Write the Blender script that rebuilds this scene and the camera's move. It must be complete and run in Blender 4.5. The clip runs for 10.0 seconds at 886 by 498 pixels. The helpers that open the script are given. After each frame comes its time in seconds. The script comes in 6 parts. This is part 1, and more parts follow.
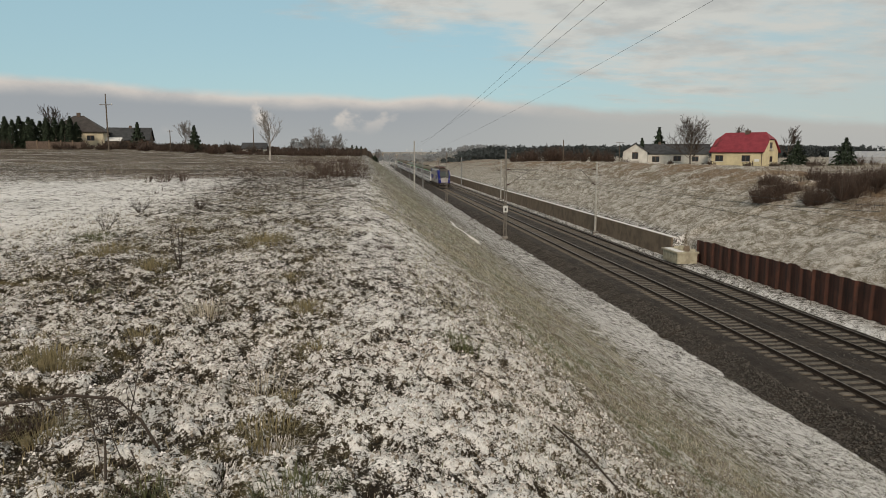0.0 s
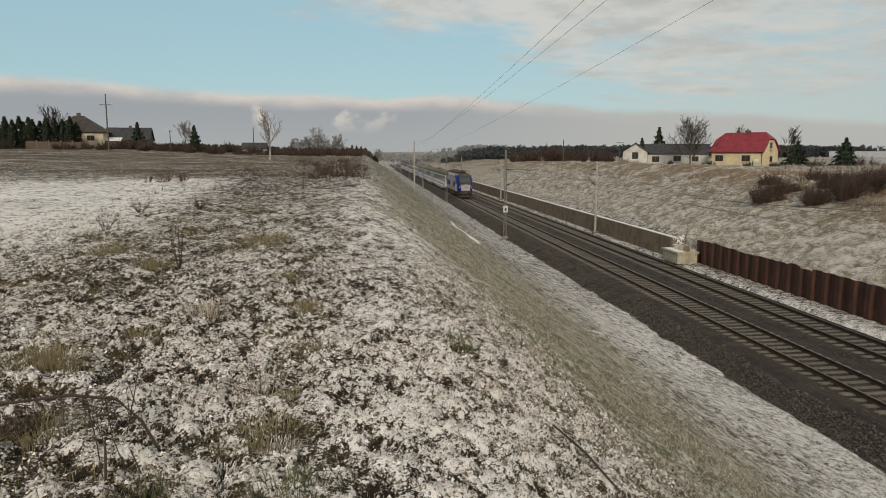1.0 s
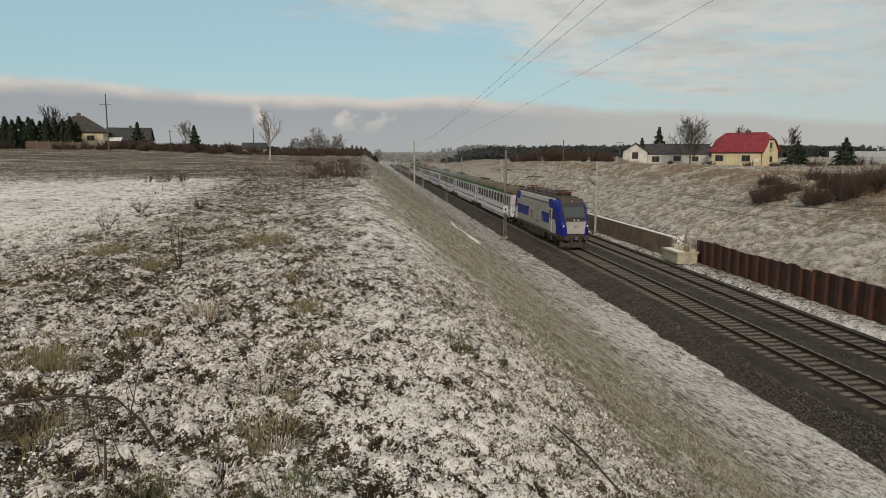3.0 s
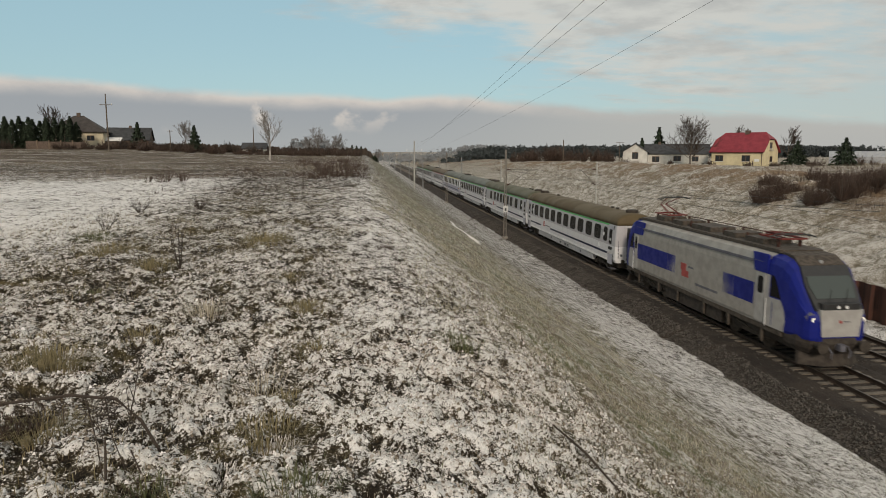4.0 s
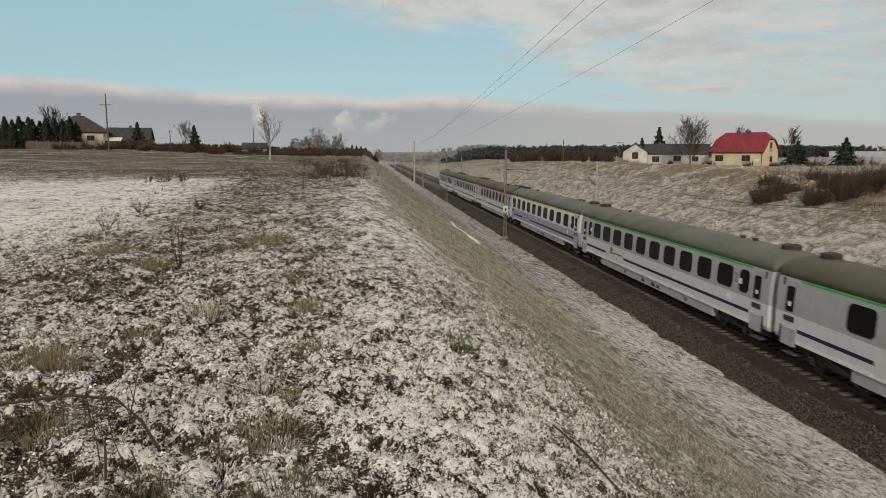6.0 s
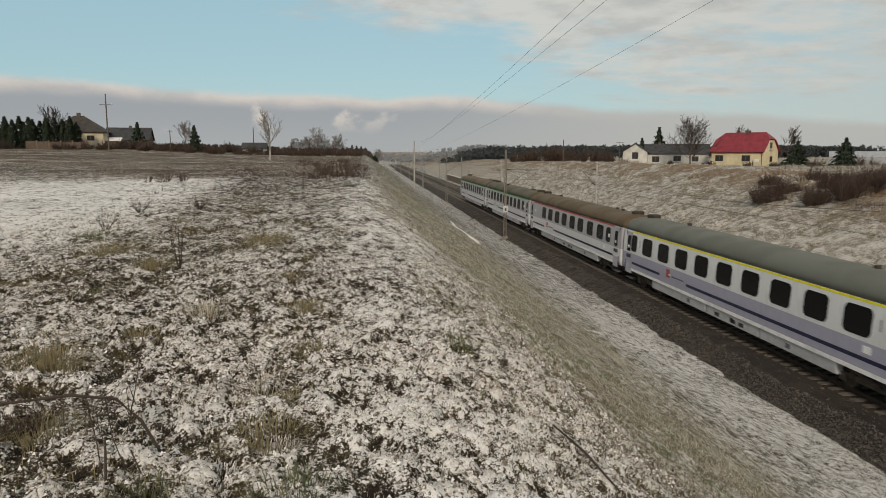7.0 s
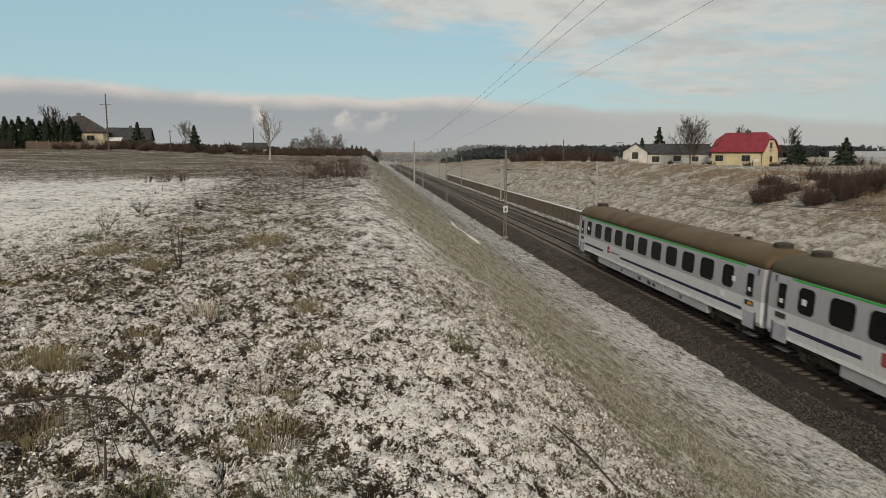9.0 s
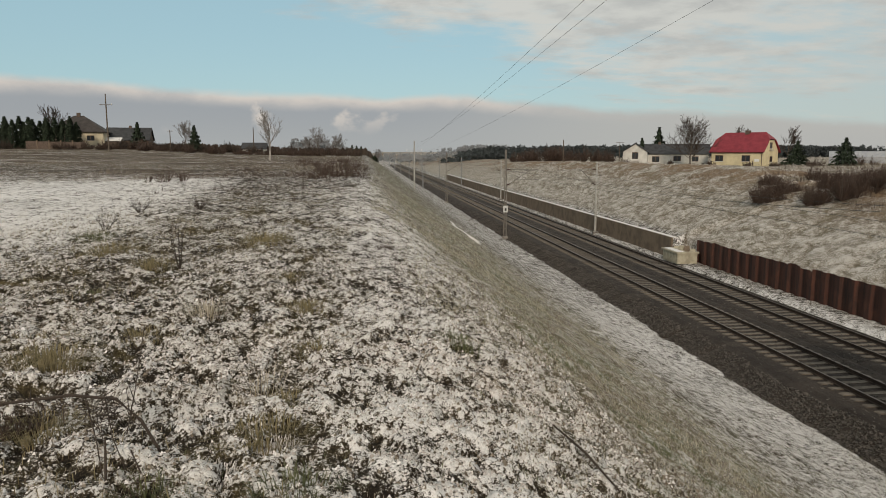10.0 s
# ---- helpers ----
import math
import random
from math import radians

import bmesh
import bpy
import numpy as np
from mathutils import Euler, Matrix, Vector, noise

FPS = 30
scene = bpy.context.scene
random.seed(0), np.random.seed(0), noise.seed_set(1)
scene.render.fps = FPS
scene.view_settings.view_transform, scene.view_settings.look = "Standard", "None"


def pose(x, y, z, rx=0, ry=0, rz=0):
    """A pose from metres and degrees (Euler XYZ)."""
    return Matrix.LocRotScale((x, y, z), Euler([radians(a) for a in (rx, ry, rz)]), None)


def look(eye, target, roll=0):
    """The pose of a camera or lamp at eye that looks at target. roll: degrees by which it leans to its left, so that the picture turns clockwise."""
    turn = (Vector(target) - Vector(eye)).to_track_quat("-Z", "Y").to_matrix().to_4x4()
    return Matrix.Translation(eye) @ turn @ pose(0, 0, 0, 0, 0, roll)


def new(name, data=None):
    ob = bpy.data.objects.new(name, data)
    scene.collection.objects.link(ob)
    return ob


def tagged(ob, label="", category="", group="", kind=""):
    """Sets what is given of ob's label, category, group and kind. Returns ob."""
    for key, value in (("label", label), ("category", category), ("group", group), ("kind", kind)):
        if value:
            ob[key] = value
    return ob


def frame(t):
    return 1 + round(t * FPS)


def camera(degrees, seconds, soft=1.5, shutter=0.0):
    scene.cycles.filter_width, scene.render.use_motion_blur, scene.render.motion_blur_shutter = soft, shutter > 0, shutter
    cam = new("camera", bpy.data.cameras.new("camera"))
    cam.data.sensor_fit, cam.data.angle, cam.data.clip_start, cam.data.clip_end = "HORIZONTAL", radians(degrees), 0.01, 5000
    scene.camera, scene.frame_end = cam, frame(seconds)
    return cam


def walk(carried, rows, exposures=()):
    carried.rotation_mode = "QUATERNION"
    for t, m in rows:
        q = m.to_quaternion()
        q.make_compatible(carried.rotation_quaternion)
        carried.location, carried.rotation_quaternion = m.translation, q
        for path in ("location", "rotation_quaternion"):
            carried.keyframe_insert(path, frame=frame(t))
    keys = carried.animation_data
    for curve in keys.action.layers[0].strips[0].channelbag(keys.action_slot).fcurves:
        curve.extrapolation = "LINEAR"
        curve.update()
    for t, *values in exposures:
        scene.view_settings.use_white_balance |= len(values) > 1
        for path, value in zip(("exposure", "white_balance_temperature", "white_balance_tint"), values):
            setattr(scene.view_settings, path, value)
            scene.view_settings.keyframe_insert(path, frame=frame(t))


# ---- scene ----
# The camera stands on the rim of a railway cutting; rail tops are z = 0, the line runs along y.
cam = camera(65.67, 10.0, soft=0.65, shutter=0.15)
EYE = (0.0, 0.0, 8.65)
AIM = (0.11142, 0.98373, -0.14097)
still = look(EYE, [e + 10 * a for e, a in zip(EYE, AIM)])
walk(cam, [(0.0, still), (10.0, still)], [(0.0, -0.1, 7100, 12), (10.0, -0.1, 7100, 12)])

# ---- world, sun, exposure ----
SUN_ELEV, SUN_AZ = 24.0, 191.0      # degrees; azimuth clockwise from +y


def nodes_of(name):
    mat = bpy.data.materials.new(name)
    mat.use_nodes = True
    nt = mat.node_tree
    return mat, nt, nt.nodes["Principled BSDF"]


def link(nt, a, b):
    nt.links.new(a, b)


def math_node(nt, op, a, b=None, c=None, clamp=False):
    n = nt.nodes.new("ShaderNodeMath")
    n.operation, n.use_clamp = op, clamp
    for i, v in enumerate((a, b, c)):
        if v is None:
            continue
        if isinstance(v, (int, float)):
            n.inputs[i].default_value = v
        else:
            link(nt, v, n.inputs[i])
    return n.outputs[0]


def mix_col(nt, fac, a, b, mode="MIX"):
    n = nt.nodes.new("ShaderNodeMix")
    n.data_type, n.blend_type = "RGBA", mode
    for sock, v in ((n.inputs[0], fac), (n.inputs[6], a), (n.inputs[7], b)):
        if isinstance(v, (int, float)):
            sock.default_value = v
        elif isinstance(v, tuple):
            sock.default_value = (*v, 1)
        else:
            link(nt, v, sock)
    return n.outputs[2]


def noise_tex(nt, vec, scale, detail=4.0, rough=0.55, stretch=None):
    if stretch:
        m = nt.nodes.new("ShaderNodeMapping")
        m.inputs["Scale"].default_value = stretch
        link(nt, vec, m.inputs["Vector"])
        vec = m.outputs[0]
    n = nt.nodes.new("ShaderNodeTexNoise")
    n.inputs["Scale"].default_value = scale
    n.inputs["Detail"].default_value = detail
    n.inputs["Roughness"].default_value = rough
    link(nt, vec, n.inputs["Vector"])
    return n.outputs["Fac"]


def ramp(nt, fac, lo, hi):
    n = nt.nodes.new("ShaderNodeMapRange")
    n.interpolation_type = "SMOOTHSTEP"
    n.inputs["From Min"].default_value, n.inputs["From Max"].default_value = lo, hi
    link(nt, fac, n.inputs["Value"])
    return n.outputs[0]


def make_world():
    w = bpy.data.worlds.new("winter_sky")
    scene.world = w
    w.use_nodes = True
    nt = w.node_tree
    bg = nt.nodes["Background"]
    bg.inputs["Strength"].default_value = 0.1
    sky = nt.nodes.new("ShaderNodeTexSky")
    sky.sky_type, sky.sun_disc = "NISHITA", False
    sky.sun_elevation, sky.sun_rotation = radians(SUN_ELEV), radians(SUN_AZ)
    sky.air_density, sky.dust_density, sky.ozone_density = 1.0, 0.6, 1.5
    tc = nt.nodes.new("ShaderNodeTexCoord").outputs["Generated"]
    sep = nt.nodes.new("ShaderNodeSeparateXYZ")
    link(nt, tc, sep.inputs[0])
    x, y, z = sep.outputs
    # clouds lie on a flat layer high up: project the direction on it
    zz = math_node(nt, "MAXIMUM", z, 0.03)
    comb = nt.nodes.new("ShaderNodeCombineXYZ")
    link(nt, math_node(nt, "DIVIDE", x, math_node(nt, "ADD", zz, 0.12)), comb.inputs[0])
    link(nt, math_node(nt, "DIVIDE", y, math_node(nt, "ADD", zz, 0.12)), comb.inputs[1])
    flat = comb.outputs[0]
    big = noise_tex(nt, flat, 0.55, 3.0, 0.5)
    fine = noise_tex(nt, flat, 2.6, 7.0, 0.6, (1.0, 1.6, 1.0))
    # the cloud deck thickens towards one side of the sky (+x)
    side = math_node(nt, "MULTIPLY", math_node(nt, "DIVIDE", math_node(nt, "MINIMUM", x, 0.3), math_node(nt, "ADD", zz, 0.35)), 0.42)
    cover = math_node(nt, "ADD", math_node(nt, "ADD", math_node(nt, "MULTIPLY", big, 0.55), math_node(nt, "MULTIPLY", fine, 0.5)), side)
    cover = math_node(nt, "ADD", cover, math_node(nt, "MULTIPLY", math_node(nt, "SUBTRACT", z, 0.165), 2.6))
    cover = math_node(nt, "ADD", cover, 0.12)
    deck = ramp(nt, cover, 0.66, 0.86)
    thick = ramp(nt, noise_tex(nt, flat, 2.2, 6.0, 0.6), 0.42, 0.66)
    blue = mix_col(nt, 0.72, sky.outputs[0], (3.5, 6.05, 7.25))
    col = mix_col(nt, math_node(nt, "MULTIPLY", deck, 0.85), blue, mix_col(nt, thick, (6.6, 6.75, 6.6), (4.9, 5.0, 5.0)))
    haze = math_node(nt, "MULTIPLY", ramp(nt, x, 0.12, 0.7), math_node(nt, "SUBTRACT", 0.6, math_node(nt, "MULTIPLY", ramp(nt, z, 0.06, 0.25), 0.45)))
    col = mix_col(nt, haze, col, (5.3, 5.7, 5.75))
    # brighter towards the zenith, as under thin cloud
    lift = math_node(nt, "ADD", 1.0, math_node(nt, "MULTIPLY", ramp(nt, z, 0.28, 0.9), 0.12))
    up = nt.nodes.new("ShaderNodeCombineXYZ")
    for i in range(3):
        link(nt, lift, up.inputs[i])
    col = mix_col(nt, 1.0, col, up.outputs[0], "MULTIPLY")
    # far cloud bank along the horizon, its tops catching the light
    edge_n = noise_tex(nt, tc, 6.5, 6.0, 0.58, (1.0, 1.0, 2.2))
    edge = math_node(nt, "ADD", math_node(nt, "ADD", z, math_node(nt, "ADD", math_node(nt, "MULTIPLY", x, 0.022), math_node(nt, "MULTIPLY", math_node(nt, "MAXIMUM", math_node(nt, "SUBTRACT", x, 0.15), 0.0), 0.06))), math_node(nt, "MULTIPLY", math_node(nt, "SUBTRACT", edge_n, 0.5), 0.026))
    bank = math_node(nt, "SUBTRACT", 1.0, ramp(nt, edge, 0.070, 0.084))
    lit = math_node(nt, "MULTIPLY", ramp(nt, edge, 0.054, 0.076), math_node(nt, "SUBTRACT", 1.0, math_node(nt, "MULTIPLY", ramp(nt, x, 0.1, 0.42), 0.95)))
    puff = math_node(nt, "MULTIPLY", ramp(nt, noise_tex(nt, tc, 12.0, 5.0, 0.55, (1.0, 1.0, 1.3)), 0.56, 0.66), math_node(nt, "MULTIPLY", ramp(nt, z, 0.018, 0.05), math_node(nt, "SUBTRACT", 1.0, ramp(nt, x, -0.1, 0.2))))
    lit = math_node(nt, "MULTIPLY", lit, math_node(nt, "ADD", 0.55, math_node(nt, "MULTIPLY", ramp(nt, noise_tex(nt, tc, 9.0, 6.0, 0.6, (1.0, 1.0, 2.0)), 0.35, 0.6), 0.5)))
    lit = math_node(nt, "MAXIMUM", lit, math_node(nt, "MULTIPLY", puff, 0.85))
    base = mix_col(nt, ramp(nt, z, 0.0, 0.06), (3.8, 4.15, 4.5), (3.35, 3.7, 4.2))
    base = mix_col(nt, ramp(nt, x, 0.0, 0.45), base, (4.5, 4.75, 4.85))
    bank_col = mix_col(nt, lit, base, (6.7, 6.35, 6.1))
    col = mix_col(nt, math_node(nt, "MULTIPLY", bank, 0.93), col, bank_col)
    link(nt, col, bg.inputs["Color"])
    sun = bpy.data.lights.new("sun", "SUN")
    sun.energy, sun.angle, sun.color = 2.2, radians(8), (1.0, 0.90, 0.78)
    ob = new("sun", sun)
    a, e = radians(SUN_AZ), radians(SUN_ELEV)
    to = Vector((math.sin(a) * math.cos(e), math.cos(a) * math.cos(e), math.sin(e)))
    ob.matrix_world = look(to * 100, (0, 0, 0))


make_world()


# ---- materials ----
def obj_coord(nt):
    return nt.nodes.new("ShaderNodeTexCoord").outputs["Object"]


def world_pos(nt):
    return nt.nodes.new("ShaderNodeNewGeometry").outputs["Position"]


def bump(nt, bsdf, height, strength, dist):
    b = nt.nodes.new("ShaderNodeBump")
    b.inputs["Strength"].default_value, b.inputs["Distance"].default_value = strength, dist
    link(nt, height, b.inputs["Height"])
    link(nt, b.outputs[0], bsdf.inputs["Normal"])


def plain(name, a, b=None, rough=0.6, metal=0.0, scale=6.0, relief=0.2, relief_scale=40.0, dist=0.01, coat=0.0, rand=0.0):
    """Two-tone weathered surface with a finer grain."""
    mat, nt, s = nodes_of(name)
    v = obj_coord(nt)
    b = b or tuple(c * 0.75 for c in a)
    n1 = ramp(nt, noise_tex(nt, v, scale, 5.0), 0.35, 0.68)
    col = mix_col(nt, n1, a, b)
    n2 = noise_tex(nt, v, relief_scale, 4.0)
    g = math_node(nt, "ADD", 0.82, math_node(nt, "MULTIPLY", n2, 0.36))
    if rand:
        info = nt.nodes.new("ShaderNodeObjectInfo")
        g = math_node(nt, "MULTIPLY", g, math_node(nt, "ADD", 1 - rand / 2, math_node(nt, "MULTIPLY", info.outputs["Random"], rand)))
    cmb = nt.nodes.new("ShaderNodeCombineXYZ")
    for i in range(3):
        link(nt, g, cmb.inputs[i])
    col = mix_col(nt, 1.0, col, cmb.outputs[0], "MULTIPLY")
    link(nt, col, s.inputs["Base Color"])
    link(nt, math_node(nt, "ADD", rough - 0.08, math_node(nt, "MULTIPLY", n1, 0.16)), s.inputs["Roughness"])
    s.inputs["Metallic"].default_value = metal
    s.inputs["Coat Weight"].default_value = coat
    if relief:
        bump(nt, s, n2, relief, dist)
    return mat


def island_tint(name, a, b, rough=0.85, spread=0.5):
    """For leaves, twigs and stones: each piece takes a tone between a and b."""
    mat, nt, s = nodes_of(name)
    g = nt.nodes.new("ShaderNodeNewGeometry")
    n = noise_tex(nt, g.outputs["Position"], 0.7, 3.0)
    f = math_node(nt, "ADD", math_node(nt, "MULTIPLY", g.outputs["Random Per Island"], spread), math_node(nt, "MULTIPLY", n, 1 - spread), clamp=True)
    link(nt, mix_col(nt, f, a, b), s.inputs["Base Color"])
    s.inputs["Roughness"].default_value = rough
    return mat


def ground_material():
    mat, nt, s = nodes_of("frosted_ground")
    p = world_pos(nt)
    sep = nt.nodes.new("ShaderNodeSeparateXYZ")
    link(nt, p, sep.inputs[0])
    x, y, _ = sep.outputs
    at = nt.nodes.new("ShaderNodeAttribute")
    at.attribute_name = "lump"
    lump = at.outputs["Fac"]
    n_big = noise_tex(nt, p, 0.22, 4.0)
    n_mid = noise_tex(nt, p, 1.4, 5.0, 0.6)
    n_fine = noise_tex(nt, p, 17.0, 7.0, 0.72)
    n_tiny = noise_tex(nt, p, 70.0, 4.0, 0.6)
    # where the turf lies open: the steep near bank, scrubby strips
    bank = math_node(nt, "MULTIPLY", ramp(nt, math_node(nt, "ADD", x, math_node(nt, "MULTIPLY", ramp(nt, y, 8.0, 30.0), 0.8)), 0.9, 2.9), math_node(nt, "SUBTRACT", 1.0, ramp(nt, math_node(nt, "ADD", x, math_node(nt, "MULTIPLY", math_node(nt, "SUBTRACT", n_mid, 0.5), 3.0)), 4.5, 13.0)))
    far_bank = ramp(nt, x, 26.0, 27.0)
    field = math_node(nt, "MULTIPLY", ramp(nt, math_node(nt, "MULTIPLY", math_node(nt, "ADD", x, math_node(nt, "MULTIPLY", y, 0.12)), -1.0), 1.2, 5.0),
                      math_node(nt, "MULTIPLY", ramp(nt, y, 8.5, 16.0), math_node(nt, "SUBTRACT", 1.0, ramp(nt, y, 38.0, 62.0))))
    bench = math_node(nt, "MULTIPLY", ramp(nt, x, 9.5, 12.0), math_node(nt, "SUBTRACT", 1.0, ramp(nt, x, 25.4, 25.8)))
    scrub = math_node(nt, "MULTIPLY", ramp(nt, math_node(nt, "ADD", y, math_node(nt, "MULTIPLY", math_node(nt, "SUBTRACT", noise_tex(nt, p, 0.06, 4.0, 0.5, (0.5, 1.0, 1.0)), 0.5), 110.0)), 40.0, 85.0), math_node(nt, "SUBTRACT", 1.0, ramp(nt, x, -3.0, 2.0)))
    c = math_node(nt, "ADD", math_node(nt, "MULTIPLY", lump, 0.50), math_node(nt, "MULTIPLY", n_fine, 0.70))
    c = math_node(nt, "ADD", c, math_node(nt, "ADD", 0.012, math_node(nt, "MULTIPLY", math_node(nt, "SUBTRACT", n_mid, 0.5), 0.08)))
    c = math_node(nt, "ADD", c, math_node(nt, "MULTIPLY", math_node(nt, "SUBTRACT", n_big, 0.5), 0.06))
    c = math_node(nt, "ADD", c, math_node(nt, "MULTIPLY", math_node(nt, "SUBTRACT", n_tiny, 0.5), 0.46))
    # the middle strip of the plateau holds less snow than the rim
    away = math_node(nt, "MULTIPLY", ramp(nt, y, 6.0, 26.0), 0.6)
    n_clod = noise_tex(nt, p, 4.5, 7.0, 0.66)
    c = math_node(nt, "ADD", c, math_node(nt, "MULTIPLY", math_node(nt, "SUBTRACT", n_clod, 0.5), math_node(nt, "MULTIPLY", away, math_node(nt, "SUBTRACT", 1.0, math_node(nt, "MULTIPLY", math_node(nt, "MAXIMUM", math_node(nt, "MAXIMUM", bank, bench), far_bank), 0.6)))))
    runs = noise_tex(nt, p, 3.2, 6.0, 0.7)
    c = math_node(nt, "ADD", c, math_node(nt, "MULTIPLY", math_node(nt, "SUBTRACT", runs, 0.5), math_node(nt, "MULTIPLY", far_bank, 0.30)))
    c = math_node(nt, "ADD", c, math_node(nt, "MULTIPLY", math_node(nt, "SUBTRACT", n_clod, 0.5), math_node(nt, "MULTIPLY", math_node(nt, "MAXIMUM", bank, bench), 0.16)))
    strip = math_node(nt, "MULTIPLY", math_node(nt, "SUBTRACT", 1.0, ramp(nt, x, -1.2, 0.3)), math_node(nt, "SUBTRACT", 1.0, field))
    # open olive-brown turf in patches on the plateau, brown soil high on the far bank
    olive = math_node(nt, "MULTIPLY", strip, ramp(nt, noise_tex(nt, p, 0.85, 5.0, 0.6), 0.50, 0.62))
    olive = math_node(nt, "MULTIPLY", olive, math_node(nt, "SUBTRACT", 1.0, ramp(nt, y, 22.0, 40.0)))
    crest = math_node(nt, "MULTIPLY", math_node(nt, "MULTIPLY", far_bank, ramp(nt, x, 31.0, 41.0)), math_node(nt, "SUBTRACT", 1.0, ramp(nt, x, 60.0, 75.0)))
    crest = math_node(nt, "MULTIPLY", crest, ramp(nt, noise_tex(nt, p, 0.16, 5.0, 0.65), 0.42, 0.58))
    patch = noise_tex(nt, p, 0.22, 5.0, 0.6, (0.6, 1.0, 1.0))
    c = math_node(nt, "ADD", c, math_node(nt, "MULTIPLY", math_node(nt, "SUBTRACT", patch, 0.5), math_node(nt, "MULTIPLY", scrub, 0.45)))
    brow = math_node(nt, "MULTIPLY", math_node(nt, "MULTIPLY", ramp(nt, x, -5.0, -1.0), math_node(nt, "SUBTRACT", 1.0, bank)), math_node(nt, "MULTIPLY", ramp(nt, y, 7.0, 12.0), math_node(nt, "SUBTRACT", 1.0, ramp(nt, y, 30.0, 48.0))))
    for mask, w in ((brow, 0.028), (olive, -0.05), (crest, -0.09), (bank, -0.005), (field, 0.07), (bench, 0.022), (scrub, -0.03), (far_bank, 0.01), (strip, -0.03)):
        c = math_node(nt, "ADD", c, math_node(nt, "MULTIPLY", mask, w))
    c = math_node(nt, "ADD", c, math_node(nt, "MULTIPLY", math_node(nt, "SUBTRACT", 1.0, ramp(nt, y, 3.0, 9.0)), 0.025))
    c = math_node(nt, "ADD", c, math_node(nt, "MULTIPLY", math_node(nt, "SUBTRACT", 0.64, c), math_node(nt, "MULTIPLY", bank, 0.4)))
    snow = ramp(nt, c, 0.630, 0.712)
    snow = math_node(nt, "MULTIPLY", snow, math_node(nt, "SUBTRACT", 1.0, math_node(nt, "MULTIPLY", bank, 0.24)))
    snow = math_node(nt, "MULTIPLY", snow, math_node(nt, "SUBTRACT", 1.0, math_node(nt, "MULTIPLY", far_bank, 0.25)))
    grass = mix_col(nt, ramp(nt, n_mid, 0.3, 0.7), (0.036, 0.027, 0.017), (0.085, 0.064, 0.038))
    grass = mix_col(nt, ramp(nt, n_fine, 0.5, 0.75), grass, (0.075, 0.08, 0.036))
    # dark soil in the gaps, its colour deepened to include shade between tussocks
    shaded_soil = mix_col(nt, ramp(nt, n_tiny, 0.35, 0.65), (0.009, 0.007, 0.005), (0.028, 0.021, 0.015))
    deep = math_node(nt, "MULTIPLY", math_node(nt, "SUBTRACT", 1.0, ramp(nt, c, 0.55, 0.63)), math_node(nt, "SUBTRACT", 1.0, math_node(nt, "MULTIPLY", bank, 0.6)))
    turf = mix_col(nt, deep, grass, shaded_soil)
    straw = mix_col(nt, ramp(nt, n_fine, 0.35, 0.65), (0.155, 0.13, 0.09), (0.27, 0.235, 0.17))
    turf = mix_col(nt, math_node(nt, "MULTIPLY", math_node(nt, "MAXIMUM", bank, far_bank), 0.58), turf, straw)
    turf = mix_col(nt, math_node(nt, "MULTIPLY", bank, ramp(nt, noise_tex(nt, p, 0.9, 4.0), 0.45, 0.6)), turf, (0.115, 0.118, 0.062))
    brown = mix_col(nt, ramp(nt, n_mid, 0.3, 0.7), (0.10, 0.065, 0.04), (0.20, 0.15, 0.10))
    turf = mix_col(nt, math_node(nt, "MULTIPLY", scrub, 0.4), turf, brown)
    turf = mix_col(nt, math_node(nt, "MULTIPLY", olive, 0.8), turf, mix_col(nt, ramp(nt, n_fine, 0.38, 0.62), (0.028, 0.022, 0.01), (0.15, 0.118, 0.054)))
    turf = mix_col(nt, math_node(nt, "MULTIPLY", crest, 0.75), turf, mix_col(nt, ramp(nt, n_clod, 0.38, 0.62), (0.11, 0.068, 0.04), (0.27, 0.18, 0.115)))
    white = mix_col(nt, ramp(nt, n_tiny, 0.3, 0.7), (0.66, 0.64, 0.62), (0.82, 0.80, 0.78))
    # frost on standing grass is browner than snow
    grassy = math_node(nt, "MULTIPLY", math_node(nt, "ADD", math_node(nt, "MULTIPLY", strip, 0.22), math_node(nt, "MULTIPLY", bank, 0.35)), ramp(nt, n_mid, 0.38, 0.62))
    white = mix_col(nt, grassy, white, (0.36, 0.31, 0.225))
    white = mix_col(nt, math_node(nt, "MULTIPLY", far_bank, 0.35), white, (0.60, 0.52, 0.43))
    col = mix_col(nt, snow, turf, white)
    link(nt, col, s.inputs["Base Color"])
    s.inputs["Roughness"].default_value = 0.9
    s.inputs["Specular IOR Level"].default_value = 0.2
    h = math_node(nt, "ADD", math_node(nt, "MULTIPLY", n_fine, 0.7), math_node(nt, "MULTIPLY", n_tiny, 0.3))
    bump(nt, s, math_node(nt, "ADD", h, math_node(nt, "MULTIPLY", snow, 0.25)), 0.6, 0.05)
    return mat


